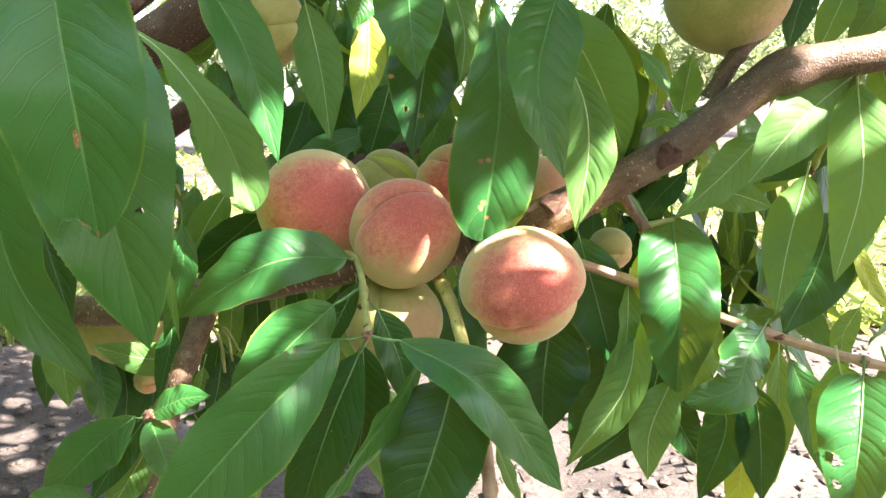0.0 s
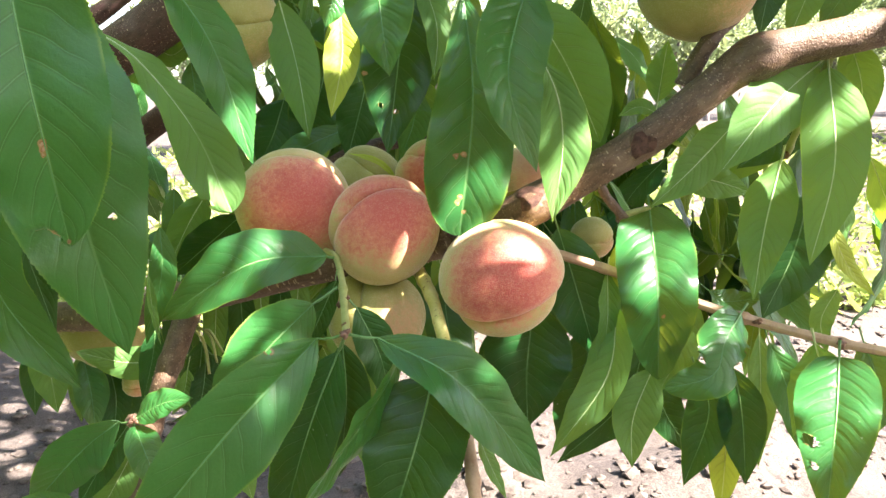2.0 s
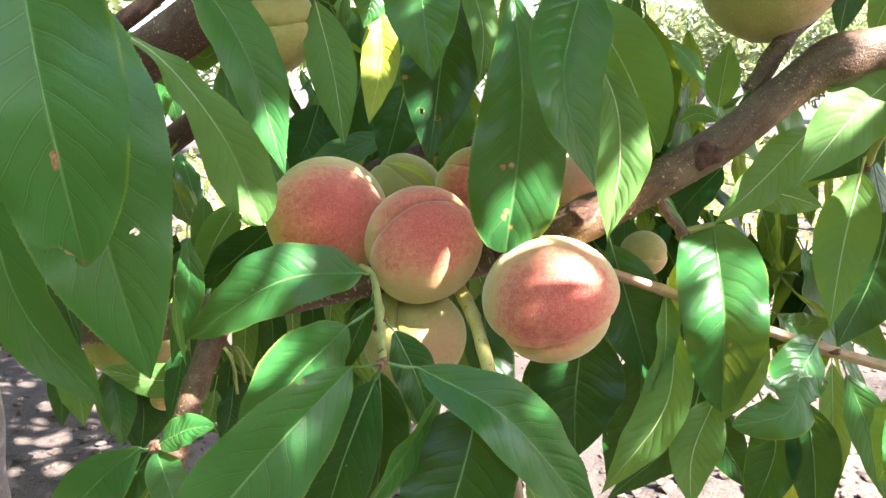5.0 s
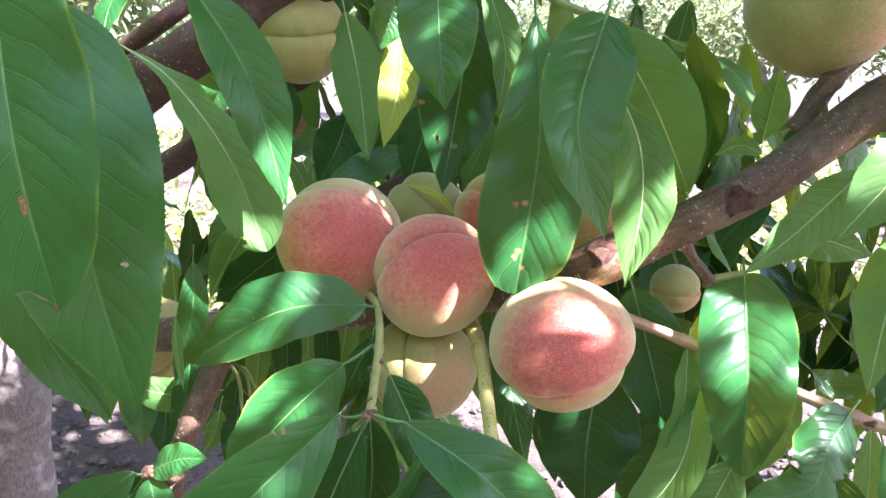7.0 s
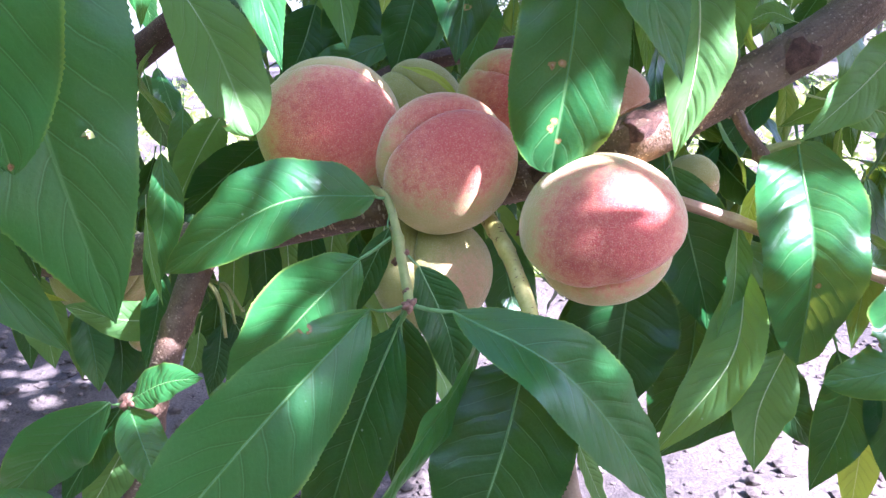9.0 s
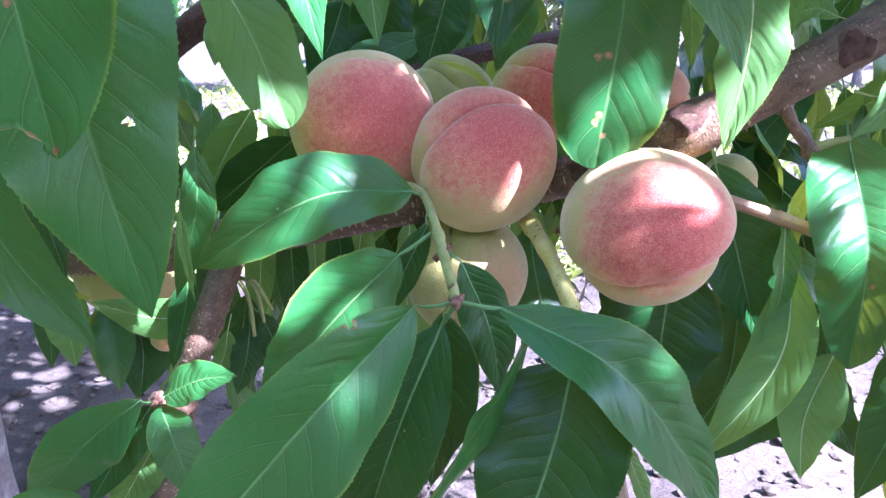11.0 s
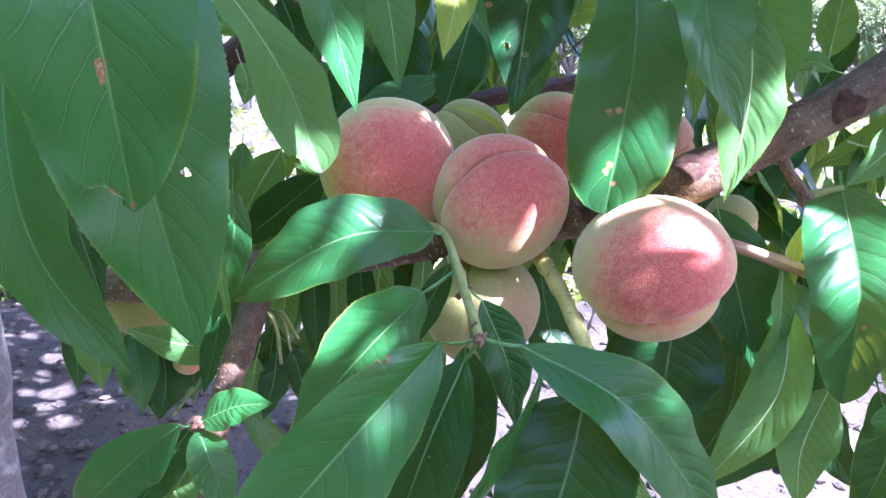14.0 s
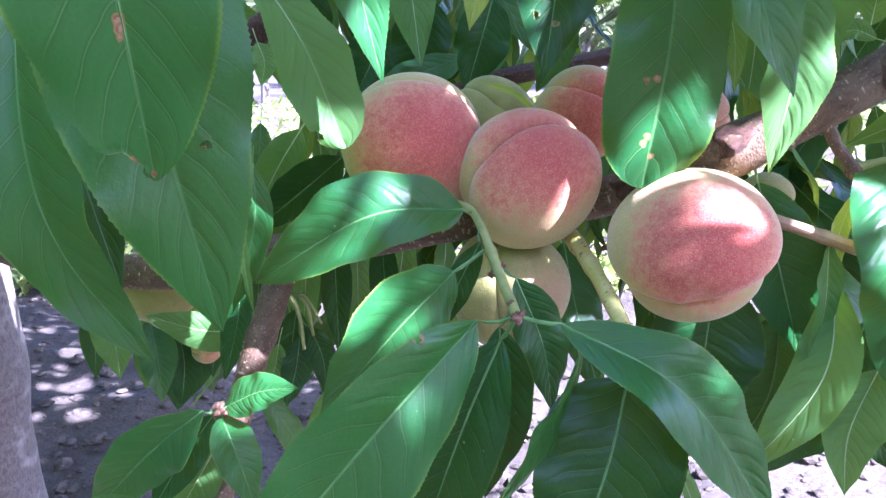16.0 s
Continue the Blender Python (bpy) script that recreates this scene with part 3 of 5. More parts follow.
high_limb = branch("limb", [(-0.0652, 0.5413, 1.4915, 0.014), (-0.1299, 0.5534, 1.4527, 0.0165), (-0.1864, 0.5658, 1.4146, 0.0185), (-0.2512, 0.5897, 1.3827, 0.02), (-0.3533, 0.6515, 1.337, 0.024), (-0.5609, 0.7734, 1.237, 0.028), (-0.8451, 0.9328, 1.025, 0.032)], BARK_DARK, tree, "dark purple-brown limb", rings=120, sides=22, rough=0.05, seed=8, lenticels=800, bumps=((0.3, 0.1, 0.02),))
back_limb = branch("limb", [(-0.1302, 0.6435, 1.3952, 0.009), (-0.1802, 0.6584, 1.3693, 0.0105), (-0.2305, 0.6728, 1.3407, 0.0115), (-0.2918, 0.7068, 1.3085, 0.013), (-0.4226, 0.7972, 1.2528, 0.016), (-0.6177, 0.9, 1.1594, 0.02)], BARK_DARK, tree, "purple-brown limb", rings=70, sides=16, rough=0.05, seed=9, lenticels=50)
branch("limb", [(-0.2167, 0.6366, 1.4591, 0.006), (-0.2543, 0.642, 1.4363, 0.007), (-0.293, 0.6476, 1.4145, 0.008), (-0.3916, 0.7001, 1.3732, 0.009), (-0.5498, 0.8078, 1.3026, 0.012)], BARK_DARK, tree, "", rings=50, sides=12, rough=0.05, seed=10, lenticels=20)
fruit_limb = branch("limb", [(-0.3169, 0.6185, 1.3742, 0.012), (-0.2625, 0.5966, 1.3911, 0.01), (-0.2156, 0.5847, 1.4074, 0.0095), (-0.1578, 0.5737, 1.4279, 0.008), (-0.1134, 0.5703, 1.4356, 0.007), (-0.0607, 0.5623, 1.4464, 0.006)], BARK_DARK, tree, "", rings=60, sides=14, rough=0.05, seed=11, lenticels=30)
rear_limb = branch("limb", [(-0.1069, 0.5979, 1.2771, 0.006), (-0.0618, 0.5826, 1.3012, 0.0062), (-0.0293, 0.5795, 1.3105, 0.0062), (0.0073, 0.5757, 1.3171, 0.006), (0.0526, 0.5779, 1.3273, 0.0055), (0.1025, 0.5812, 1.3428, 0.005)], BARK_DARK, tree, "", rings=50, sides=12, rough=0.05, seed=12)

# twigs and shoots
long_twig = branch("twig", [(0.0347, 0.4463, 1.2611, 0.004), (0.0616, 0.4299, 1.2561, 0.0034), (0.0841, 0.4187, 1.2516, 0.003), (0.117, 0.4114, 1.2411, 0.003), (0.1604, 0.3978, 1.2253, 0.003), (0.192, 0.3856, 1.2163, 0.0029), (0.2314, 0.3686, 1.2085, 0.0027), (0.2648, 0.3574, 1.2039, 0.0025)], TWIG_PINK, tree, "smooth pinkish-tan twig", rings=90, sides=12, rough=0.04, seed=14, bumps=((0.66, 0.5, 0.008), (0.86, 0.55, 0.008), (0.33, 0.2, 0.01)))
spur = branch("twig", [(0.1068, 0.4228, 1.295, 0.003), (0.1137, 0.4235, 1.284, 0.0028), (0.1218, 0.4234, 1.2736, 0.003), (0.1258, 0.4233, 1.2639, 0.0022)], BARK, tree, "short brown spur", rings=24, sides=10, rough=0.08, seed=15, bumps=((0.75, 0.4, 0.06),))
spur_tip = branch("twig", [(0.1218, 0.4234, 1.2736, 0.0026), (0.1303, 0.4239, 1.276, 0.002), (0.1396, 0.4244, 1.2783, 0.0014)], TWIG_GREEN, tree, "", rings=12, sides=8, seed=16)
yellow_stem = branch("twig", [(-0.0059, 0.452, 1.2399, 0.0045), (0.0004, 0.4352, 1.233, 0.0042), (0.0064, 0.4081, 1.2256, 0.0038), (0.0107, 0.3757, 1.2175, 0.0036), (0.0161, 0.3514, 1.1994, 0.0034), (0.0190, 0.3420, 1.1890, 0.0033)], TWIG_YELLOW, tree, "yellow-green speckled shoot", rings=80, sides=12, rough=0.05, seed=17, lenticels=130, cork=BUD, bumps=((0.14, 0.2, 0.02), (0.3, 0.15, 0.02)))
branch("twig", [(0.0175, 0.3465, 1.1945, 0.0034), (0.0213, 0.3338, 1.1792, 0.0034), (0.0239, 0.3164, 1.155, 0.0033), (0.0263, 0.3056, 1.1282, 0.0031), (0.0285, 0.2950, 1.1000, 0.0030)], TWIG_PINK, tree, "pinkish-brown ripened end of a shoot", rings=50, sides=12, rough=0.05, seed=171, lenticels=60, bumps=((0.4, 0.25, 0.02),))
shoot = branch("twig", [(-0.0609, 0.4348, 1.2551, 0.0024), (-0.0514, 0.4142, 1.2547, 0.0021), (-0.0443, 0.3819, 1.2467, 0.002), (-0.0389, 0.345, 1.2418, 0.002), (-0.0354, 0.3191, 1.2399, 0.0017)], TWIG_GREEN, tree, "slender green shoot with a tuft of leaves", rings=50, sides=10, rough=0.06, seed=18, bumps=((0.5, 0.35, 0.03), (0.985, 0.3, 0.008)))
low_shoot = branch("twig", [(-0.1636, 0.3933, 1.1561, 0.003), (-0.1608, 0.3756, 1.1691, 0.0028), (-0.1597, 0.3587, 1.1808, 0.003)], BARK, tree, "", rings=20, sides=8, rough=0.1, seed=19, bumps=((0.95, 0.5, 0.08),))
fruit_stalk = branch("twig", [(0.1615, 0.4394, 1.3493, 0.0062), (0.1700, 0.4371, 1.3671, 0.0054), (0.1791, 0.4356, 1.3793, 0.0040), (0.1934, 0.4399, 1.3900, 0.0025), (0.2114, 0.4507, 1.4021, 0.0018), (0.2201, 0.4594, 1.4190, 0.0016)], BARK, tree, "brown spur that bears a peach", rings=50, sides=14, rough=0.08, seed=20, lenticels=60, bumps=((0.30, 0.18, 0.03), (0.5, 0.25, 0.03)))
right_shoot = branch("twig", [(0.2482, 0.4262, 1.3831, 0.003), (0.2432, 0.431, 1.3578, 0.0024), (0.2374, 0.436, 1.3329, 0.0022), (0.2322, 0.4384, 1.3201, 0.0022), (0.2286, 0.4406, 1.3068, 0.002)], TWIG_GREEN, tree, "", rings=40, sides=10, rough=0.05, seed=21, bumps=((0.75, 0.3, 0.03), (0.95, 0.5, 0.03)))
top_shoot = branch("twig", [(-0.0294, 0.4741, 1.4643, 0.003), (0.0054, 0.452, 1.4323, 0.0026), (0.0378, 0.4326, 1.4134, 0.0022), (0.0576, 0.4204, 1.4041, 0.002), (0.0731, 0.4177, 1.4007, 0.0014)], TWIG_GREEN, tree, "", rings=40, sides=10, rough=0.05, seed=22)
front_twig = branch("twig", [(-0.3104, 0.4034, 1.5163, 0.004), (-0.2321, 0.366, 1.4845, 0.0034), (-0.1785, 0.3412, 1.4643, 0.0028), (-0.1533, 0.3578, 1.446, 0.0022)], TWIG_PINK, tree, "", rings=30, sides=10, rough=0.05, seed=23)

# leaves that hang before the fruit
leaf(front_twig, [(-0.1526, 0.2880, 1.4302), (-0.1387, 0.2678, 1.3688), (-0.1341, 0.2644, 1.3386), (-0.1354, 0.2748, 1.2959)], (0.28, -0.89, 0.37), 0.0530, "top", fold=0.32, curl=0.14, p=0.72, q=0.74, steps=170, half=16,  stains=((0.700, 0.03, 0.0021), (0.716, 0.04, 0.0017), (0.730, 0.05, 0.0012), (0.985, 0.0, 0.0012)), holes=((0.955, 0.95, 0.0042),))
leaf(front_twig, [(-0.1822, 0.3649, 1.4074), (-0.1556, 0.3245, 1.3135), (-0.1424, 0.3273, 1.2305)], (0.46, -0.83, 0.32), 0.0680, "top", fold=0.30, curl=0.14, p=0.67, q=0.98, holes=((0.645, -0.42, 0.0017),))
leaf(front_twig, [(-0.2863, 0.462, 1.3663), (-0.2766, 0.4348, 1.2869), (-0.2613, 0.4269, 1.2305), (-0.2205, 0.426, 1.1718)], (0.11, -0.97, 0.22), 0.0519, "top", fold=0.47, curl=0.19, wave=0.12, q=0.98)
leaf(front_twig, [(-0.2937, 0.493, 1.3303), (-0.2728, 0.475, 1.2628), (-0.2494, 0.458, 1.1982)], (0.58, -0.72, 0.39), 0.0404, "dark", fold=0.55)
leaf(high_limb, [(-0.1827, 0.4079, 1.3930), (-0.1552, 0.4090, 1.3742), (-0.1276, 0.4106, 1.3339), (-0.1089, 0.4057, 1.2865)], (0.56, -0.70, 0.45), 0.0345, "under", p=1.5, q=0.55, fold=0.40, wave=0.13, twist=40, steps=120, half=7, holes=((0.93, 0.9, 0.0022),))
leaf(high_limb, [(-0.125, 0.3722, 1.4178), (-0.1022, 0.3785, 1.3752), (-0.0872, 0.3791, 1.3152)], (0.59, -0.79, 0.17), 0.0314, "top", fold=0.47, twist=20)
leaf(fruit_limb, [(-0.1068, 0.5776, 1.4222), (-0.0942, 0.5647, 1.3708), (-0.0864, 0.5511, 1.3168)], (0.11, -0.96, 0.26), 0.0357, "under", fold=0.28)
leaf(fruit_limb, [(-0.0473, 0.4711, 1.4021), (-0.0469, 0.4617, 1.3722), (-0.0543, 0.4501, 1.3368)], (-0.03, -0.95, 0.31), 0.0231, "yellow", fold=0.47)
leaf(fruit_limb, [(-0.0458, 0.4555, 1.4249), (-0.0493, 0.4516, 1.4065), (-0.0544, 0.4481, 1.3901)], (0.50, -0.86, 0.06), 0.0218, "top")
leaf(top_shoot, [(-0.021, 0.4267, 1.4337), (-0.0188, 0.4188, 1.3963), (-0.0146, 0.411, 1.3596)], (0.02, -0.98, 0.21), 0.0398, "top", fold=0.4)
leaf(top_shoot, [(-0.0056, 0.4636, 1.4146), (-0.0118, 0.4499, 1.3649), (-0.0192, 0.4341, 1.3143)], (-0.02, -0.96, 0.28), 0.0461, "dark", fold=0.38, holes=((0.745, -0.12, 0.0011), (0.72, 0.5, 0.0015)), stains=((0.745, -0.12, 0.0022), (0.55, 0.9, 0.002)))
leaf(top_shoot, [(0.0021, 0.4555, 1.4249), (0.013, 0.4481, 1.3897), (0.0103, 0.4412, 1.3573)], (0.36, -0.90, 0.24), 0.0189, "under")
leaf(top_shoot, [(0.0284, 0.426, 1.4063), (0.0317, 0.4058, 1.345), (0.0222, 0.402, 1.2692)], (-0.00, -0.98, 0.17), 0.0495, "top", p=0.95, q=0.46, wave=0.12, fold=0.34, curl=0.23, stains=((0.67, 0.12, 0.0022), (0.68, 0.30, 0.0020), (0.84, 0.1, 0.0018), (0.9, -0.05, 0.0016), (0.865, 0.16, 0.002)))
leaf(top_shoot, [(0.0592, 0.3894, 1.4023), (0.047, 0.3612, 1.3565), (0.0587, 0.3445, 1.3113)], (0.17, -0.88, 0.44), 0.0377, "top", p=0.52, q=1, fold=0.55, curl=0.23)
leaf(top_shoot, [(0.064, 0.4194, 1.3994), (0.0863, 0.417, 1.3638), (0.1111, 0.4378, 1.3174)], (-0.15, -0.94, -0.30), 0.0414, "under", p=0.67, q=0.85, fold=0.19)
leaf(top_shoot, [(0.0671, 0.398, 1.3706), (0.0782, 0.3977, 1.3451), (0.0815, 0.4016, 1.3154), (0.076, 0.4029, 1.2737)], (0.16, -0.99, -0.04), 0.0308, "under", p=1.5, q=1.5, fold=0.47, twist=40, wave=0.1)
leaf(top_shoot, [(0.0672, 0.4349, 1.3758), (0.0722, 0.43, 1.3529), (0.0782, 0.4256, 1.3323)], (-0.04, -0.98, 0.20), 0.0109, "yellow")
leaf(top_shoot, [(0.0634, 0.4516, 1.3581), (0.0704, 0.4465, 1.3342), (0.0714, 0.4406, 1.3068)], (-0.01, -0.98, 0.21), 0.0121, "under")
leaf(shoot, [(-0.0563, 0.4088, 1.258), (-0.0972, 0.3916, 1.2586), (-0.1495, 0.3882, 1.2283)], (-0.03, -0.77, 0.64), 0.0399, "top", "glossy green leaf with a nicked edge", fold=0.42, curl=0.19, p=0.72, q=0.95, stalk=(-0.0519, 0.4134, 1.2556))
leaf(shoot, [(-0.0495, 0.3217, 1.2379), (-0.0854, 0.2886, 1.2072), (-0.1334, 0.2652, 1.1548)], (0.48, -0.87, 0.11), 0.0434, "top", fold=0.46, curl=0.22, wave=0.06, p=0.82, q=1.0, holes=((0.17, 0.93, 0.0016),), stains=((0.17,0.9,.0025),), stalk=(-0.0355, 0.3202, 1.2401))
leaf(shoot, [(-0.0591, 0.3684, 1.2409), (-0.0808, 0.3492, 1.2228), (-0.1121, 0.3389, 1.1886)], (0.49, -0.87, 0.00), 0.0413, "top", fold=0.38, stalk=(-0.047, 0.3808, 1.2463))
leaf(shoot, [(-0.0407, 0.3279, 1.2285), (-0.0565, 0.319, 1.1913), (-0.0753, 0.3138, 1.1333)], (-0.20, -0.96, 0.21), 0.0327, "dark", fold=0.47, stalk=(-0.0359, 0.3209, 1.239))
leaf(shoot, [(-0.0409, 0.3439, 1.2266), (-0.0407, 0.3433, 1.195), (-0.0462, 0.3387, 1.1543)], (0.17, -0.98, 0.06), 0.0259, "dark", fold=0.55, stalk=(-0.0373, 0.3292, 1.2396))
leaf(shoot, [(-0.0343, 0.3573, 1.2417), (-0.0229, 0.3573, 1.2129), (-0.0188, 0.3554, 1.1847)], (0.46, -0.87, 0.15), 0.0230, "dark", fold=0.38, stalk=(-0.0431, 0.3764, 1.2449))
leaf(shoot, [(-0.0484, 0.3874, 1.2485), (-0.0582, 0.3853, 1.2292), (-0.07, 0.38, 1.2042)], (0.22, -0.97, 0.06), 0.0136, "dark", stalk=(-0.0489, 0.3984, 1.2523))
leaf(shoot, [(-0.0109, 0.3327, 1.2223), (-0.025, 0.3114, 1.2037), (-0.0589, 0.2782, 1.1676)], (0.84, -0.46, -0.28), 0.0290, "top", fold=0.55, curl=0.38, p=0.6)
leaf(shoot, [(0.005, 0.3268, 1.2135), (-0.0043, 0.3105, 1.1853), (-0.0224, 0.2967, 1.1346)], (-0.22, -0.88, 0.41), 0.0500, "dark", fold=0.40, p=0.48, q=1.1)
leaf(shoot, [(-0.0207, 0.3178, 1.2385), (0.0174, 0.3018, 1.2212), (0.0594, 0.3193, 1.1593)], (0.46, -0.77, 0.45), 0.0312, "top", fold=0.46, curl=0.23, p=0.80, q=1.0, stalk=(-0.0353, 0.3202, 1.2401))

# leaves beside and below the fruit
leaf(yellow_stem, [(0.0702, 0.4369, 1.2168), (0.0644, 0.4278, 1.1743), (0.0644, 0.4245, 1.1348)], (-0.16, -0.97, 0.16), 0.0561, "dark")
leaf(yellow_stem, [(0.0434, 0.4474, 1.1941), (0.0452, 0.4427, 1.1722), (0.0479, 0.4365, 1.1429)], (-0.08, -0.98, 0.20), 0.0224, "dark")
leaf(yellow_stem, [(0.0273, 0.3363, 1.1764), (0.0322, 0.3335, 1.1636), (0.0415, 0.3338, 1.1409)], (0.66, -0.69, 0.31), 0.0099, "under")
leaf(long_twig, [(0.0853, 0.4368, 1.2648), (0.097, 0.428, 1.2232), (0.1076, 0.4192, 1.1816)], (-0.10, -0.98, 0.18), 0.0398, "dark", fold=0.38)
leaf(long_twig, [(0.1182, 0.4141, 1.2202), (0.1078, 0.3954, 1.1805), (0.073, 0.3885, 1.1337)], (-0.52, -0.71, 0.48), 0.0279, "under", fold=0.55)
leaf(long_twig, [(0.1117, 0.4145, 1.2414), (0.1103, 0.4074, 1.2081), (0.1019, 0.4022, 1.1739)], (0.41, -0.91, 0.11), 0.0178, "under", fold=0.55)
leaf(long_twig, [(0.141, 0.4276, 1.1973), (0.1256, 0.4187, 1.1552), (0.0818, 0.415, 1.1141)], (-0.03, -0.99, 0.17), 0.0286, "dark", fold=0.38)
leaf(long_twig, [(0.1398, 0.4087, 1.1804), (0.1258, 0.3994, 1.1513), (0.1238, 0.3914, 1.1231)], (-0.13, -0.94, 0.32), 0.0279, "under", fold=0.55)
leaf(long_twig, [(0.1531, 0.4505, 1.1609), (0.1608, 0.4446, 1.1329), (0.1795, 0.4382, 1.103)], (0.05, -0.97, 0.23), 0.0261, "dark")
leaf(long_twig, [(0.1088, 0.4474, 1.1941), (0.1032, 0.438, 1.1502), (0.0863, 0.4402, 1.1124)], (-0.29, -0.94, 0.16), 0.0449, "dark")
leaf(spur_tip, [(0.1389, 0.4242, 1.2777), (0.134, 0.3866, 1.2355), (0.1383, 0.3932, 1.1797)], (-0.23, -0.93, 0.30), 0.0443, "top", fold=0.46, curl=0.27, p=0.36, q=0.66, wave=0.11, stains=((0.62, -0.14, 0.0015),))
leaf(spur, [(0.1235, 0.421, 1.2626), (0.117, 0.4171, 1.2442), (0.1182, 0.4149, 1.2242)], (-0.01, -0.99, 0.16), 0.0085, "yellow")
leaf(long_twig, [(0.1801, 0.3819, 1.223), (0.1648, 0.3646, 1.2133), (0.1539, 0.3514, 1.1994), (0.1294, 0.3547, 1.1909)], (0.09, -0.83, 0.56), 0.0270, "top", "chewed leaf curled at its end", p=0.36, q=0.60, wave=0.18, fold=0.095, holes=((0.50, -1.0, 0.0048), (0.58, 1.0, 0.0052), (0.30, -0.95, 0.0018)))
leaf(long_twig, [(0.2131, 0.3388, 1.2124), (0.2025, 0.3187, 1.19), (0.1908, 0.2989, 1.1451)], (-0.45, -0.70, 0.56), 0.0379, "top", p=0.44, q=1, holes=((0.56, 0.66, 0.0030), (0.70, 0.62, 0.0017)), stains=((0.2, 0.08, 0.0014),))
leaf(long_twig, [(0.2105, 0.3573, 1.2129), (0.2129, 0.3532, 1.1938), (0.1973, 0.347, 1.1643)], (-0.75, -0.58, 0.33), 0.0282, "under", fold=0.55)
leaf(long_twig, [(0.2051, 0.3973, 1.1993), (0.2178, 0.3901, 1.165), (0.2285, 0.3817, 1.1257)], (0.03, -0.98, 0.22), 0.0229, "top", fold=0.47)
leaf(long_twig, [(0.1918, 0.413, 1.1767), (0.1964, 0.4068, 1.1476), (0.1974, 0.3977, 1.1048)], (-0.39, -0.91, 0.16), 0.0287, "dark", fold=0.38)
leaf(long_twig, [(0.1722, 0.4224, 1.1728), (0.1793, 0.4164, 1.1447), (0.1632, 0.4114, 1.0971)], (-0.55, -0.81, 0.18), 0.0291, "dark", fold=0.38)
leaf(long_twig, [(0.2174, 0.4363, 1.1903), (0.2174, 0.4287, 1.1545), (0.2144, 0.4181, 1.1044)], (-0.10, -0.97, 0.21), 0.0187, "under", fold=0.55)
leaf(long_twig, [(0.1996, 0.4342, 1.132), (0.1967, 0.4279, 1.1027), (0.1929, 0.4209, 1.0698)], (-0.41, -0.88, 0.23), 0.0206, "yellow")
leaf(long_twig, [(0.1742, 0.452, 1.2161), (0.1686, 0.4443, 1.1795), (0.1537, 0.438, 1.1502)], (-0.19, -0.95, 0.26), 0.0266, "under")
leaf(long_twig, [(0.1852, 0.4424, 1.2189), (0.1961, 0.4409, 1.2118), (0.2217, 0.4413, 1.2136)], (0.08, -0.72, 0.69), 0.0169, "top")
leaf(long_twig, [(0.2619, 0.397, 1.1976), (0.2629, 0.3821, 1.1757), (0.2469, 0.3655, 1.1458)], (-0.49, -0.68, 0.55), 0.0261, "top")
leaf(right_shoot, [(0.2461, 0.4374, 1.3638), (0.209, 0.4151, 1.3407), (0.1704, 0.4004, 1.3002)], (0.24, -0.94, 0.26), 0.0408, "under", fold=0.19)
leaf(right_shoot, [(0.2004, 0.4502, 1.3278), (0.1663, 0.4311, 1.3002), (0.1373, 0.4194, 1.2788)], (0.33, -0.93, 0.17), 0.0288, "under", fold=0.38)
leaf(spur, [(0.1668, 0.4634, 1.2935), (0.1927, 0.4622, 1.2881), (0.2182, 0.4634, 1.2793)], (0.10, -0.93, 0.35), 0.0260, "under")
leaf(right_shoot, [(0.2213, 0.4319, 1.3042), (0.2045, 0.4116, 1.2663), (0.1927, 0.3949, 1.2262)], (-0.43, -0.75, 0.51), 0.0309, "under", fold=0.28)
leaf(right_shoot, [(0.2446, 0.4401, 1.2803), (0.2317, 0.4295, 1.2447), (0.2104, 0.4193, 1.2061)], (-0.31, -0.87, 0.39), 0.0424, "dark", fold=0.28)
leaf(right_shoot, [(0.2394, 0.4208, 1.3576), (0.2314, 0.3913, 1.3054), (0.2122, 0.3728, 1.2523)], (-0.38, -0.80, 0.46), 0.0351, "under", fold=0.23, p=0.59, q=0.98)
leaf(right_shoot, [(0.2576, 0.4345, 1.3741), (0.2643, 0.429, 1.348), (0.2633, 0.4227, 1.3186)], (-0.54, -0.83, 0.12), 0.0234, "under")
leaf(right_shoot, [(0.2554, 0.4683, 1.3406), (0.2364, 0.4633, 1.3174), (0.2053, 0.4588, 1.2959)], (0.02, -0.98, 0.19), 0.0288, "dark")
leaf(right_shoot, [(0.2483, 0.4221, 1.2676), (0.2586, 0.4164, 1.2409), (0.2757, 0.4121, 1.2208)], (0.05, -0.97, 0.24), 0.0118, "yellow")
leaf(right_shoot, [(0.2635, 0.4324, 1.22), (0.2527, 0.4283, 1.2008), (0.2563, 0.4239, 1.1798)], (-0.34, -0.91, 0.25), 0.0145, "under")
leaf(fruit_stalk, [(0.1741, 0.5292, 1.3386), (0.1791, 0.5345, 1.3637), (0.1832, 0.5385, 1.3823)], (-0.27, -0.93, 0.25), 0.0223, "under")
leaf(fruit_stalk, [(0.1674, 0.5072, 1.3312), (0.1543, 0.5082, 1.3359), (0.1396, 0.5069, 1.3297)], (-0.01, -0.92, 0.38), 0.0119, "under")
leaf(fruit_stalk, [(0.2192, 0.4442, 1.4199), (0.2098, 0.4401, 1.4003), (0.2041, 0.4352, 1.3774)], (-0.08, -0.97, 0.23), 0.0201, "dark")
leaf(fruit_stalk, [(0.2466, 0.4541, 1.4182), (0.2347, 0.4488, 1.3931), (0.2261, 0.4449, 1.3747)], (-0.31, -0.89, 0.34), 0.0205, "under")
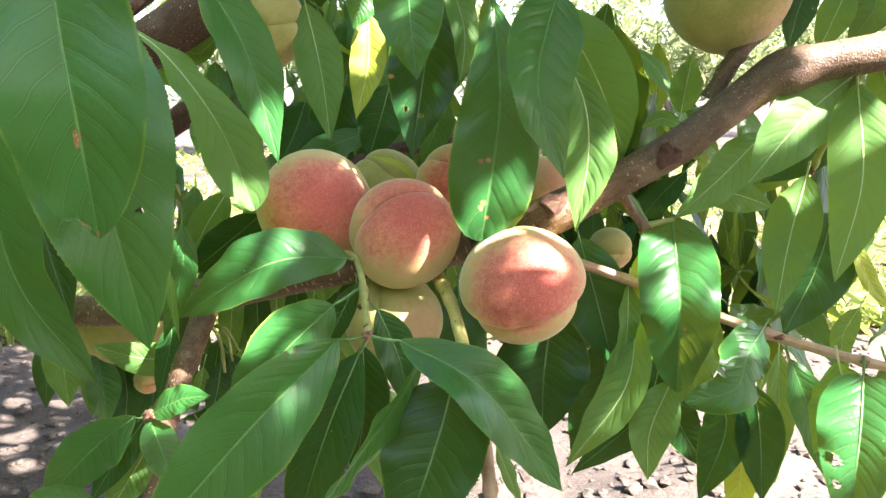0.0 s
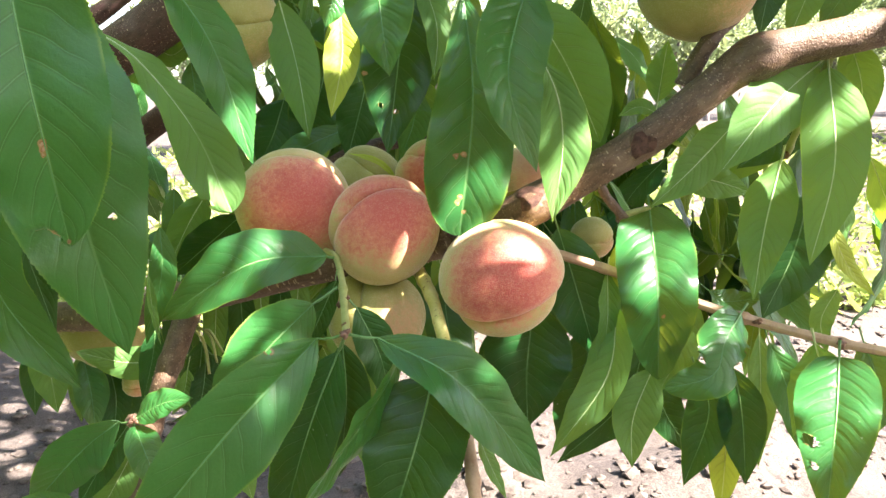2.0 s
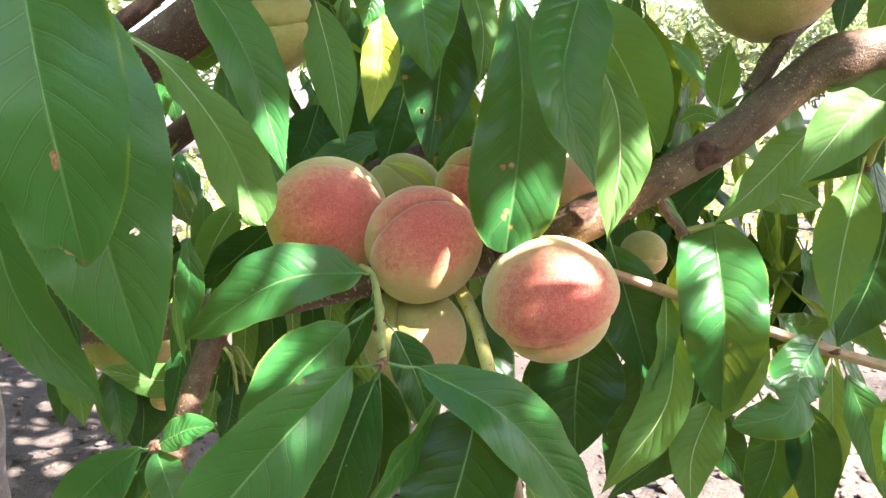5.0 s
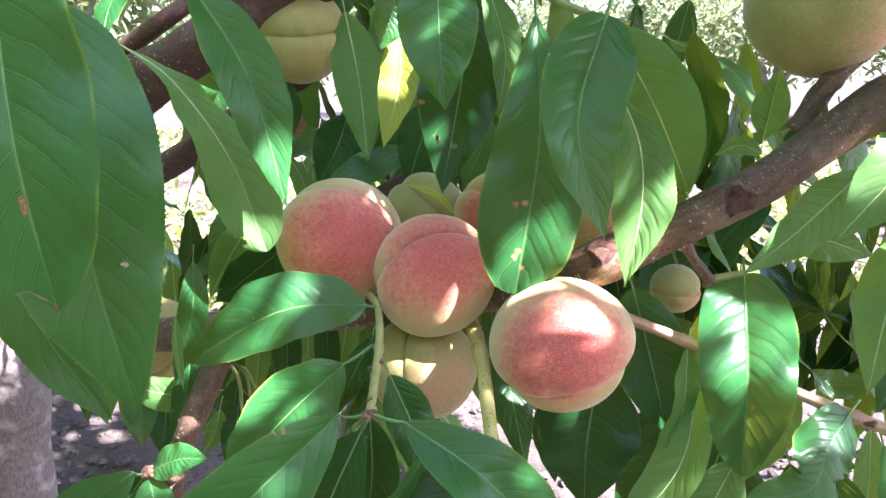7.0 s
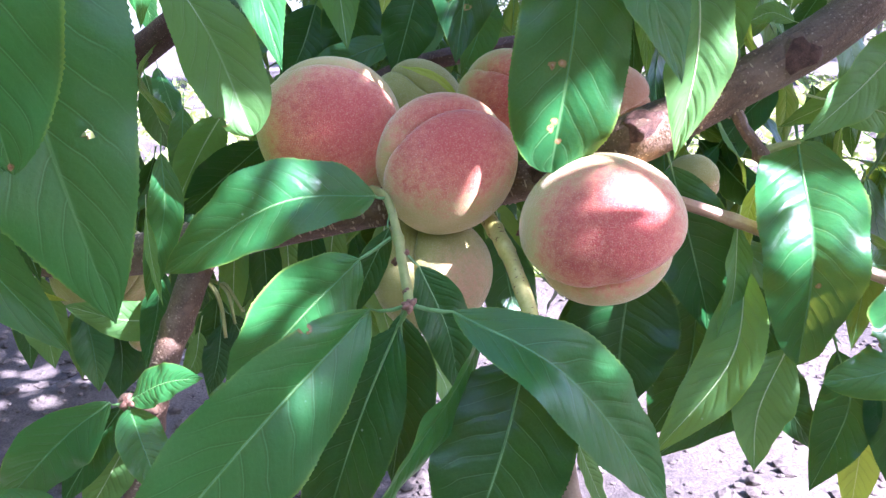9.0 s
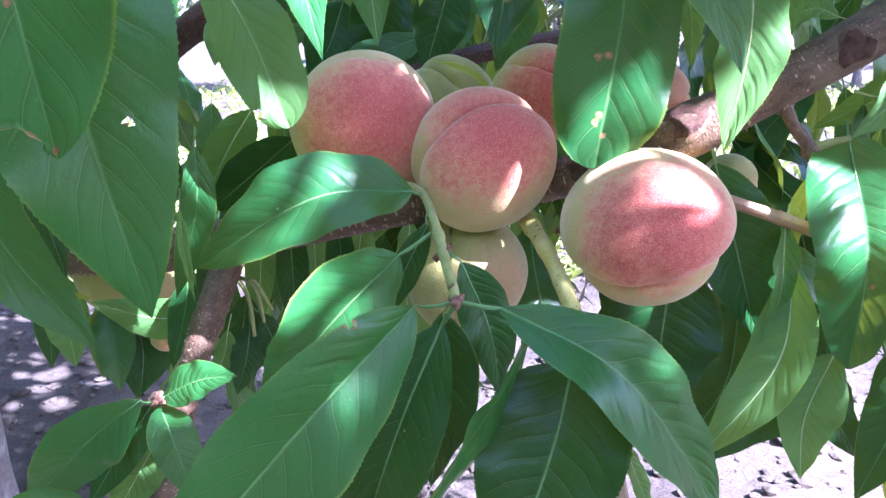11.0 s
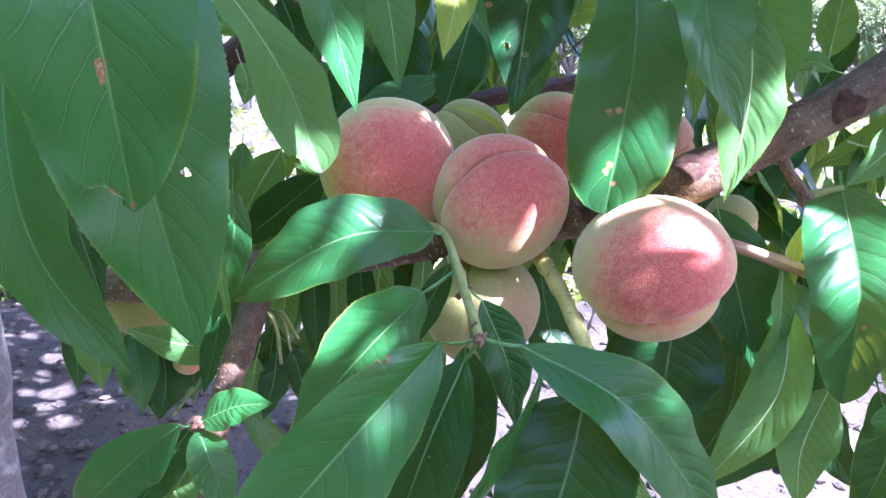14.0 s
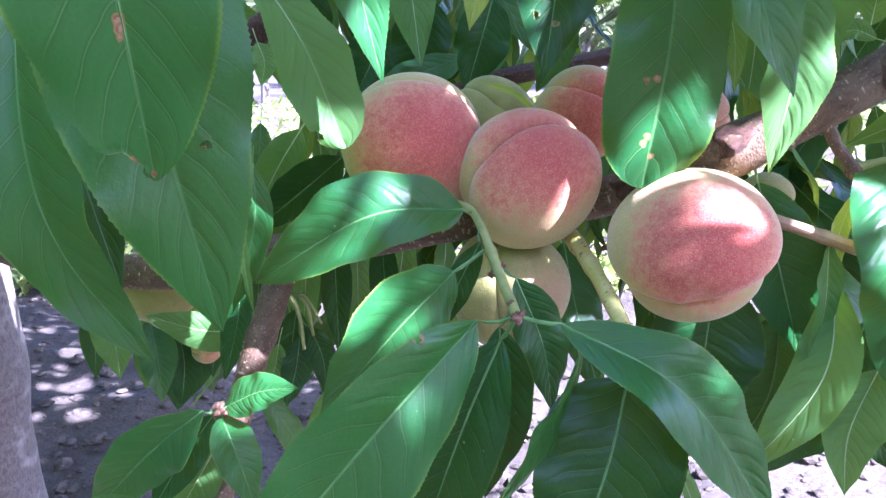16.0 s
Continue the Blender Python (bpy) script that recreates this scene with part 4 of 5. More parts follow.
leaf(fruit_stalk, [(0.2716, 0.4654, 1.4232), (0.2664, 0.461, 1.4027), (0.2506, 0.4567, 1.3821)], (-0.33, -0.88, 0.35), 0.0245, "top")

# low leaves on the hanging limb
leaf(low_shoot, [(-0.1666, 0.3577, 1.1813), (-0.185, 0.3499, 1.1684), (-0.2209, 0.3524, 1.1321)], (0.26, -0.95, -0.19), 0.0296, "top", fold=0.34, stalk=(-0.1597, 0.3587, 1.1808))
leaf(low_shoot, [(-0.1578, 0.3589, 1.182), (-0.1395, 0.353, 1.1929), (-0.1213, 0.3479, 1.1977)], (-0.45, -0.71, 0.54), 0.0173, "top", fold=0.38, stalk=(-0.1597, 0.3587, 1.1808))
leaf(low_shoot, [(-0.1586, 0.3572, 1.1789), (-0.1489, 0.3448, 1.1687), (-0.1389, 0.3354, 1.1481)], (0.38, -0.62, 0.69), 0.0188, "top", fold=0.47, stalk=(-0.1597, 0.3587, 1.1808))
leaf(low_shoot, [(-0.165, 0.3637, 1.1758), (-0.1784, 0.3598, 1.1575), (-0.1946, 0.3543, 1.1315)], (0.04, -0.98, 0.18), 0.0184, "dark", fold=0.38)
leaf(low_shoot, [(-0.1702, 0.3774, 1.1534), (-0.1823, 0.373, 1.1327), (-0.1954, 0.3686, 1.1119)], (0.18, -0.98, 0.10), 0.0215, "under", fold=0.38)
leaf(low_shoot, [(-0.1826, 0.3425, 1.1338), (-0.2028, 0.3351, 1.1467), (-0.2278, 0.3335, 1.1395)], (0.18, -0.30, 0.94), 0.0154, "top")
leaf(bough, [(-0.1653, 0.4593, 1.1798), (-0.1988, 0.4524, 1.1782), (-0.2335, 0.449, 1.1886)], (0.17, -0.98, 0.14), 0.0235, "under", fold=0.3, p=0.6, q=0.9)
leaf(bough, [(-0.1776, 0.446, 1.2063), (-0.179, 0.4404, 1.188), (-0.1855, 0.4312, 1.1585)], (0.10, -0.95, 0.28), 0.0158, "dark", fold=0.5)
leaf(bough, [(-0.3028, 0.5876, 1.1323), (-0.2969, 0.5809, 1.101), (-0.2939, 0.5737, 1.0672)], (0.59, -0.77, 0.24), 0.0290, "top", fold=0.5)
leaf(bough, [(-0.2897, 0.605, 1.1178), (-0.2846, 0.5986, 1.088), (-0.2882, 0.5912, 1.0531)], (0.25, -0.95, 0.21), 0.0289, "dark", fold=0.5)
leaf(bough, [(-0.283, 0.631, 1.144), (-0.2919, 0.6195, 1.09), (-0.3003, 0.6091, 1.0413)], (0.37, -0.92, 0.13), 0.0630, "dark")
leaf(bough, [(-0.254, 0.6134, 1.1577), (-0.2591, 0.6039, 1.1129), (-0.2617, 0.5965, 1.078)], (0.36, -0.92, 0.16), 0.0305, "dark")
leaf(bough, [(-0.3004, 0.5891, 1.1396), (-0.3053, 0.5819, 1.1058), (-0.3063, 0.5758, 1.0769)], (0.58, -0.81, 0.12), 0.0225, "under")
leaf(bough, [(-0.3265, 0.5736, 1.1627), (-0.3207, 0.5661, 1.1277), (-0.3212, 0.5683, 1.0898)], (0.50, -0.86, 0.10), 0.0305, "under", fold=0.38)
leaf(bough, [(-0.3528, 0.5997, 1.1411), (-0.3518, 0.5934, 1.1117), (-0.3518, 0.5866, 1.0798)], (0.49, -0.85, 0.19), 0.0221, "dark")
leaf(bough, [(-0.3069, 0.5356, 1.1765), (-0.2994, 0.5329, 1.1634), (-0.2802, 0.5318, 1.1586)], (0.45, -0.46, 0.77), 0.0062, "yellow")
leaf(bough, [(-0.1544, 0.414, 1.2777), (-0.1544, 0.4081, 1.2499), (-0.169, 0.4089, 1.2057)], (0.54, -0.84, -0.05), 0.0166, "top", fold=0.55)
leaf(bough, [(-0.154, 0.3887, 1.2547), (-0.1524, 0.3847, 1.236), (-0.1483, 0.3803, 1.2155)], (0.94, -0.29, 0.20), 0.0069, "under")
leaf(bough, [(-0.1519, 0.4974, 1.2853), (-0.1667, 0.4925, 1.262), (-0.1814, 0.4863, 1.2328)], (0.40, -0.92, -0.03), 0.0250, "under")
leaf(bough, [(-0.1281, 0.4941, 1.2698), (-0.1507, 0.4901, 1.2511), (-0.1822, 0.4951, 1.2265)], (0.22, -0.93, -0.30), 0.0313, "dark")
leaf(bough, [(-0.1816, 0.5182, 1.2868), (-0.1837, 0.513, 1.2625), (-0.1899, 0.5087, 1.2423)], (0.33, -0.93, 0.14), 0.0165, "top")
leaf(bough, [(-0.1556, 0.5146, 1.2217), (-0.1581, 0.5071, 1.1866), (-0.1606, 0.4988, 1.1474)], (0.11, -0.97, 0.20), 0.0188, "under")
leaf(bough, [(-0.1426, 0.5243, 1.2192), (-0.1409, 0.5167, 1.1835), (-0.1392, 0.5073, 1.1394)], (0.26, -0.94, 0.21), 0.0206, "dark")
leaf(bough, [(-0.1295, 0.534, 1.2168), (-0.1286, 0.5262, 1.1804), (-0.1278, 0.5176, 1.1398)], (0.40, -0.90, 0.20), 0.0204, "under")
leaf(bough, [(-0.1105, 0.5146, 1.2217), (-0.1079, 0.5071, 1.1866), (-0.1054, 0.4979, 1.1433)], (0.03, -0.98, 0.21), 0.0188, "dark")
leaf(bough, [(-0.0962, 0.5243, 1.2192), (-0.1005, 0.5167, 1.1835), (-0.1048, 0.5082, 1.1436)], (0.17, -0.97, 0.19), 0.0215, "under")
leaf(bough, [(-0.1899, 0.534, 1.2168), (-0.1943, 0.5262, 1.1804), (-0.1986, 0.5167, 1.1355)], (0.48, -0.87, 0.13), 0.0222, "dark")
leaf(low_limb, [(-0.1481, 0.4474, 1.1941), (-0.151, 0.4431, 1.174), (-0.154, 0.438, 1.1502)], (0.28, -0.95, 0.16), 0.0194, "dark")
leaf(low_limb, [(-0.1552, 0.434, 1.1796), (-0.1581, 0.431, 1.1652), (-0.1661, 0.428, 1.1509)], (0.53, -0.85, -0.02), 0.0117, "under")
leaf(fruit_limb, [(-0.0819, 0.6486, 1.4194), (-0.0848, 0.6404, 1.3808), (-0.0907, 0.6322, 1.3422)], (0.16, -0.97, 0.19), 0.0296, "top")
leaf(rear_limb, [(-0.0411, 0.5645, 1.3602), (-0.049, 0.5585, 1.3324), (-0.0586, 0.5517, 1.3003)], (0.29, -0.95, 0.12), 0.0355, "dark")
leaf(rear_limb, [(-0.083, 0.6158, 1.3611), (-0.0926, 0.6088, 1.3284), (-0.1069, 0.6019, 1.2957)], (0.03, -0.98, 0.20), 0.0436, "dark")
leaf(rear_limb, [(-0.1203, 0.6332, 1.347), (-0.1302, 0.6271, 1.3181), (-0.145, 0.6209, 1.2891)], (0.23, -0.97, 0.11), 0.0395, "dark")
leaf(rear_limb, [(-0.0017, 0.5319, 1.3515), (-0.0058, 0.5268, 1.3273), (-0.0161, 0.5216, 1.303)], (0.22, -0.97, 0.14), 0.0252, "top")
leaf(rear_limb, [(-0.0179, 0.4889, 1.2935), (-0.0308, 0.4914, 1.3049), (-0.0503, 0.4927, 1.311)], (0.28, -0.69, 0.67), 0.0055, "yellow", "dry curled leaf on a peach")
leaf(back_limb, [(-0.1864, 0.5991, 1.3788), (-0.1841, 0.5933, 1.3517), (-0.1901, 0.5885, 1.3291)], (0.31, -0.93, 0.17), 0.0203, "top")
leaf(back_limb, [(-0.1785, 0.6197, 1.3798), (-0.169, 0.6138, 1.3518), (-0.1737, 0.6058, 1.3144)], (0.57, -0.79, 0.21), 0.0305, "dark")
leaf(back_limb, [(-0.1956, 0.5692, 1.3342), (-0.1911, 0.5664, 1.3212), (-0.1933, 0.5631, 1.3059)], (0.31, -0.92, 0.22), 0.0160, "under")
leaf(fruit_limb, [(-0.2104, 0.5916, 1.3916), (-0.1968, 0.5902, 1.3849), (-0.1777, 0.5935, 1.4005)], (-0.05, -0.93, 0.37), 0.0209, "under")
bud(shoot, (-0.0351, 0.3163, 1.2414), 0.0022, 651)
bud(shoot, (-0.0443, 0.3595, 1.2426), 0.0014, 635)
bud(shoot, (-0.0387, 0.3631, 1.2449), 0.0014, 655)
bud(shoot, (-0.0372, 0.3287, 1.2418), 0.0016, 648)
bud(low_shoot, (-0.1584, 0.3559, 1.1822), 0.0024, 264)
bud(right_shoot, (0.2275, 0.4385, 1.3063), 0.002, 1437)
bud(long_twig, (0.1906, 0.3828, 1.2173), 0.0022, 1380)
bud(long_twig, (0.2303, 0.3658, 1.2096), 0.0026, 1532)
bud(spur, (0.1252, 0.4212, 1.2636), 0.0022, 1150)
bud(yellow_stem, (-0.0026, 0.4486, 1.2385), 0.0024, 777)
bud(yellow_stem, (0.0116, 0.4254, 1.2349), 0.0016, 817)
side_shoot = branch("twig", [(-0.1632, 0.4553, 1.2073, 0.0014), (-0.151, 0.4485, 1.1996, 0.0013), (-0.1459, 0.4445, 1.1904, 0.0012), (-0.1428, 0.438, 1.1741, 0.001)], TWIG_GREEN, tree, "", rings=20, sides=7, seed=31)
leaf(side_shoot, [(-0.1453, 0.4405, 1.181), (-0.1479, 0.4366, 1.1628), (-0.1535, 0.4324, 1.1429)], (0.49, -0.87, 0.08), 0.0177, "dark", stalk=(-0.1459, 0.4445, 1.1904))
leaf(side_shoot, [(-0.1411, 0.4435, 1.1857), (-0.1342, 0.4419, 1.1685), (-0.133, 0.4423, 1.1463)], (0.34, -0.94, 0.10), 0.0150, "dark", stalk=(-0.1459, 0.4445, 1.1904))
branch("twig", [(-0.1557, 0.4541, 1.2017, 0.0012), (-0.1466, 0.4488, 1.2007, 0.0011), (-0.1415, 0.4456, 1.1955, 0.001), (-0.1379, 0.4405, 1.181, 0.0008)], TWIG_GREEN, tree, "", rings=16, sides=7, seed=32)
branch("twig", [(-0.1473, 0.4488, 1.2007, 0.001), (-0.1422, 0.4466, 1.2003, 0.001), (-0.1334, 0.4419, 1.1875, 0.0007)], TWIG_GREEN, tree, "", rings=16, sides=7, seed=33)

# peaches
peach((-0.0248, 0.4443, 1.2662), 0.0352, (-0.634, -0.553, 0.541), (-0.673, 0.05, -0.738), (0.12, -0.80, 0.59), PEACH_RED, "ripening peach with a red cheek and deep seam", depth=0.24, shift=0.06, big=0.025, spread=1.2, cheek=0.10, reach=0.75)
peach((0.0468, 0.4063, 1.2414), 0.0349, (-0.113, -0.924, -0.365), (0.969, -0.184, 0.166), (-0.03, -0.97, 0.24), PEACH_RED, "large red-cheeked peach, its seam underneath", depth=0.23, shift=-0.21, big=0.045, tall=1.03, spread=1.35, cheek=0.10, reach=0.75)
peach((-0.0845, 0.4637, 1.2804), 0.0376, (0.964, -0.087, 0.25), (-0.265, -0.275, 0.924), (0.288, -0.938, 0.195), PEACH_RED, "red-cheeked peach leaning on its neighbour", depth=0.16, shift=-0.06, big=0.02, spread=1.35, cheek=0.08, reach=1.2)
peach((0.0088, 0.4991, 1.2931), 0.0266, (-0.50, -0.58, 0.63), (-0.80, -0.19, 0.55), (0.10, -0.99, 0.11), PEACH_RED, "peach with a dull red cheek, half behind a leaf", depth=0.08, cheek=0.1)
peach((0.066, 0.4978, 1.2873), 0.0231, (0.30, -0.92, -0.01), (0.90, -0.25, 0.26), (0.50, -0.62, 0.44), PEACH_GREEN, "yellow unripe peach behind the leaves")
peach((-0.0421, 0.5331, 1.285), 0.0281, (0.10, -0.82, 0.48), (-0.50, -0.34, 0.79), (0.50, -0.40, -0.43), PEACH_GREEN, "yellow-green peach behind the front fruit", cheek=-0.7)
peach((-0.0325, 0.4546, 1.2043), 0.0325, (-0.10, -0.71, -0.46), (-0.28, -0.94, 0.20), (0.40, -0.73, -0.05), PEACH_GREEN, "olive-yellow peach hanging under the bough", depth=0.12, cheek=-0.4, reach=1.2)
peach((0.1704, 0.4478, 1.4124), 0.0369, (0.20, -0.39, 0.59), (0.95, -0.28, 0.11), (0.50, -0.40, -0.43), PEACH_GREEN, "pale yellow peach against the bright distance", depth=0.1, cheek=-0.4)
peach((-0.1443, 0.5847, 1.4074), 0.0356, (0.20, -0.94, -0.11), (-0.80, -0.53, -0.09), (0.50, -0.40, -0.43), PEACH_GREEN, "green-yellow unripe peach under a limb", cheek=-0.65)
peach((-0.268, 0.5647, 1.169), 0.0352, (0.20, -0.73, -0.56), (0.80, -0.53, -0.09), (0.50, -0.40, -0.43), PEACH_GREEN, "pale green peach under the bough", cheek=-0.7)
peach((-0.2049, 0.7548, 1.3418), 0.0224, (0.20, -0.94, -0.11), (-0.80, -0.53, -0.09), (0.30, -0.92, -0.01), PEACH_GREEN, "small orange peach among far leaves", cheek=0.2)
peach((0.1283, 0.5332, 1.2371), 0.0165, (0.20, -0.94, -0.11), (-0.80, -0.53, -0.09), (0.50, -0.40, -0.43), PEACH_GREEN, "pale peach in the shade of the bough", cheek=-0.4)
peach((-0.2658, 0.6016, 1.1019), 0.0122, (0.20, -0.94, -0.11), (-0.80, -0.53, -0.09), (0.50, -0.40, -0.43), PEACH_GREEN, "brownish peach deep in the shade", cheek=-0.1)


# ---- crown leaves out of view, added above and beside the fruit to cast shade ----
# openings kept sunward of chosen spots, so that sun patches land there
SUN_GAPS = [(0.0318, 0.3844, 1.2640, 0.0095), (0.0408, 0.3822, 1.2659, 0.0080), (0.0582, 0.3788, 1.2597, 0.0055), (-0.0014, 0.4196, 1.2559, 0.0135), (-0.0963, 0.3968, 1.2686, 0.0135), (-0.1155, 0.4072, 1.2938, 0.016), (0.1275, 0.4008, 1.2635, 0.015), (0.1194, 0.393, 1.2268, 0.0105), (0.2278, 0.4145, 1.3761, 0.018), (0.2087, 0.4135, 1.3714, 0.006), (-0.0636, 0.2944, 1.2198, 0.0066), (0.0269, 0.3061, 1.2270, 0.0070), (-0.0703, 0.3527, 1.2296, 0.0085), (-0.1549, 0.3163, 1.2751, 0.0066), (0.191, 0.3193, 1.1926, 0.0225), (0.0793, 0.4022, 1.2945, 0.015), (0.1508, 0.4281, 1.2961, 0.009), (0.1787, 0.3706, 1.2176, 0.009), (0.1453, 0.3885, 1.2299, 0.009), (-0.0476, 0.4639, 1.3826, 0.018), (0.091, 0.4052, 1.3325, 0.007), (-0.155, 0.4102, 1.2597, 0.0105), (0.1184, 0.4065, 1.194, 0.015), (0.0178, 0.4165, 1.3854, 0.012), (-0.1372, 0.3554, 1.1944, 0.012), (-0.1553, 0.4066, 1.1947, 0.0105), (-0.0204, 0.4171, 1.3885, 0.009), (-0.0404, 0.3037, 1.1918, 0.009), (-0.1513, 0.2942, 1.2914, 0.009), (-0.0942, 0.2905, 1.2255, 0.0054), (0.0312, 0.395, 1.2843, 0.0105), (0.0725, 0.4151, 1.3792, 0.009), (-0.0405, 0.3161, 1.2259, 0.006), (0.1811, 0.4417, 1.2638, 0.012), (0.2296, 0.4275, 1.2452, 0.012), (0.155, 0.3652, 1.2163, 0.009), (0.1929, 0.4115, 1.1698, 0.009), (0.1102, 0.4253, 1.3066, 0.006), (-1.889, 2.833, 0, 0.024), (-1.701, 2.679, 0, 0.033), (-1.689, 2.525, 0, 0.042), (-1.723, 2.392, 0, 0.024), (-2.179, 3.200, 0, 0.033), (-1.727, 2.956, 0, 0.042), (-1.714, 2.713, 0, 0.024), (-1.486, 2.546, 0, 0.033), (-1.918, 2.960, 0, 0.042), (-1.848, 2.657, 0, 0.024), (-1.569, 2.400, 0, 0.033), (-1.738, 2.650, 0, 0.042)]


def crown():
    rng = np.random.default_rng(21)
    n, m = 60000, 52000
    p = np.stack([rng.uniform(-2.4, 1.5, n), rng.uniform(-0.75, 2.6, n), rng.uniform(1.0, 2.7, n)], -1)
    # two further batches set sunward, to shade the fruit and the left soil
    q = np.stack([rng.uniform(0.0, 2.0, m), rng.uniform(-0.75, 1.8, m), rng.uniform(1.72, 2.35, m)], -1)
    w = np.stack([rng.uniform(-2.7, -0.15, 9000), rng.uniform(1.9, 3.7, 9000), rng.uniform(2.1, 2.8, 9000)], -1)
    p = np.vstack([p, q, w])
    x, y, z = p.T
    inside = ((x + 0.3) / 2.15) ** 2 + ((y - 0.85) / 1.75) ** 2 + ((z - 1.65) / 1.05) ** 2 < 1
    above = (z > 1.52 + 0.17 * np.maximum(y, 0)) & ((y > 1.05) | (x < -0.75))
    left = (x < -0.90 * np.maximum(y, 0) - 0.40) & (z > 0.8)
    foot = p - np.array(SUN_WAY) * ((z - 1.25) / SUN_WAY.z)[:, None]
    sunward = (foot[:, 0] > -0.42) & (foot[:, 0] < np.where(foot[:, 1] > 0.72, 0.85, 0.42)) & (foot[:, 1] > 0.12) & (foot[:, 1] < 2.0)
    second = (np.arange(len(p)) >= n) & (np.arange(len(p)) < n + m)
    keep = np.where(second, sunward, inside & (above | left)) | (np.arange(len(p)) >= n + m)
    small = second[keep]
    p = p[keep]
    sizes = np.where(small, rng.uniform(0.055, 0.085, len(p)), rng.uniform(0.09, 0.135, len(p)))
    tagged(blades("crown", p, sizes, CROWN_LEAF, tree, 4, "dense unseen crown leaves, added to shade fruit and soil", 0.35, SUN_GAPS), kind="stuff")


crown()


def inner_leaves():
    """Leaves deeper in the tree, behind the fruit, one by one."""
    rng = np.random.default_rng(33)
    kinds = []
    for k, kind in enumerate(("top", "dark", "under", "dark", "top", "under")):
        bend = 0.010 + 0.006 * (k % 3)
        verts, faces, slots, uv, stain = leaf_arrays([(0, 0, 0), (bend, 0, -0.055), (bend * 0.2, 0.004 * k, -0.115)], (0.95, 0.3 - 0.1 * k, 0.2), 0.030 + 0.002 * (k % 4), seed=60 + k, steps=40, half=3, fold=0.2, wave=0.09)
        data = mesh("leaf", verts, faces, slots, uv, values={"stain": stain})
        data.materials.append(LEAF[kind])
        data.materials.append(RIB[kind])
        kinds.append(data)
    made = 0
    for limb, count, low, high in ((back_limb, 40, (-0.20, 0.66, 1.28), (0.02, 0.95, 1.55)), (back_limb, 70, (-0.5, 0.70, 1.12), (0.1, 1.0, 1.5)), (rear_limb, 70, (-0.2, 0.60, 1.18), (0.25, 0.85, 1.45)), (bough, 46, (-0.12, 0.60, 1.16), (0.35, 0.85, 1.25)), (long_twig, 30, (0.10, 0.56, 1.20), (0.45, 0.76, 1.30)), (low_limb, 40, (-0.32, 0.68, 0.98), (-0.06, 0.84, 1.15)), (rear_limb, 44, (0.10, 0.58, 1.20), (0.45, 0.78, 1.36)), (low_limb, 16, (-0.42, 0.66, 1.18), (-0.15, 0.88, 1.26))):
        for _ in range(count):
            at = [rng.uniform(a, b) for a, b in zip(low, high)]
            ob = new("leaf", kinds[rng.integers(len(kinds))])
            ob.parent = limb
            ob.matrix_parent_inverse = limb.matrix_world.inverted()
            ob.matrix_world = pose(*at, rng.normal(0, 22), rng.normal(0, 28), rng.uniform(0, 360)) @ Matrix.Scale(rng.uniform(0.8, 1.2), 4)
            made += 1


inner_leaves()


# ---- clods, weeds, distant trees and unseen ones added for shade ----
def clods():
    rng = np.random.default_rng(8)
    ico = bmesh.new()
    bmesh.ops.create_icosphere(ico, subdivisions=1, radius=1)
    base = np.array([v.co[:] for v in ico.verts])
    tri = [[v.index for v in f.verts] for f in ico.faces]
    ico.free()
    n = 4400
    y = 1.3 + 3.6 * rng.random(n) ** 1.4
    x = rng.uniform(-1, 1, n) * (0.9 + 0.75 * y)
    r = 0.008 + 0.03 * rng.random(n) ** 3.2
    z = ground_height(x, y) + r * 0.25
    verts, faces = [], []
    for i in range(n):
        lump = base * (1 + rng.normal(0, 0.16, (len(base), 1))) * rng.uniform(0.7, 1.25, 3) * np.array([1, 1, 0.5])
        verts.append(lump * r[i] + (x[i], y[i], z[i]))
        faces += [tuple(a + i * len(base) for a in f) for f in tri]
    tagged(part("clods", mesh("clods", np.vstack(verts), faces, smooth=False), CLOD), "scattered dry soil clods and crumbs", "soil", kind="stuff")


clods()


def weeds():
    rng = np.random.default_rng(12)
    n = 26000
    y = 3.9 + 14 * rng.random(n) ** 1.6
    x = rng.uniform(-1, 1, n) * (2.0 + 0.75 * y)
    clump = np.sin(x * 2.3 + 1) * np.sin(y * 1.7) + 0.6 * np.sin(x * 5.1 + y * 3.7)
    keep = clump + rng.normal(0, 0.5, n) > -0.35
    x, y = x[keep], y[keep]
    places = np.stack([x, y, ground_height(x, y) + 0.02 + 0.16 * rng.random(len(x)) ** 2], -1)
    tagged(blades("weeds", places, rng.uniform(0.06, 0.16, len(x)) * (1 + y * 0.06), WEED, None, 6, flat=0.1), "patchy sunlit weeds and dry grass", "weeds", kind="stuff")


weeds()


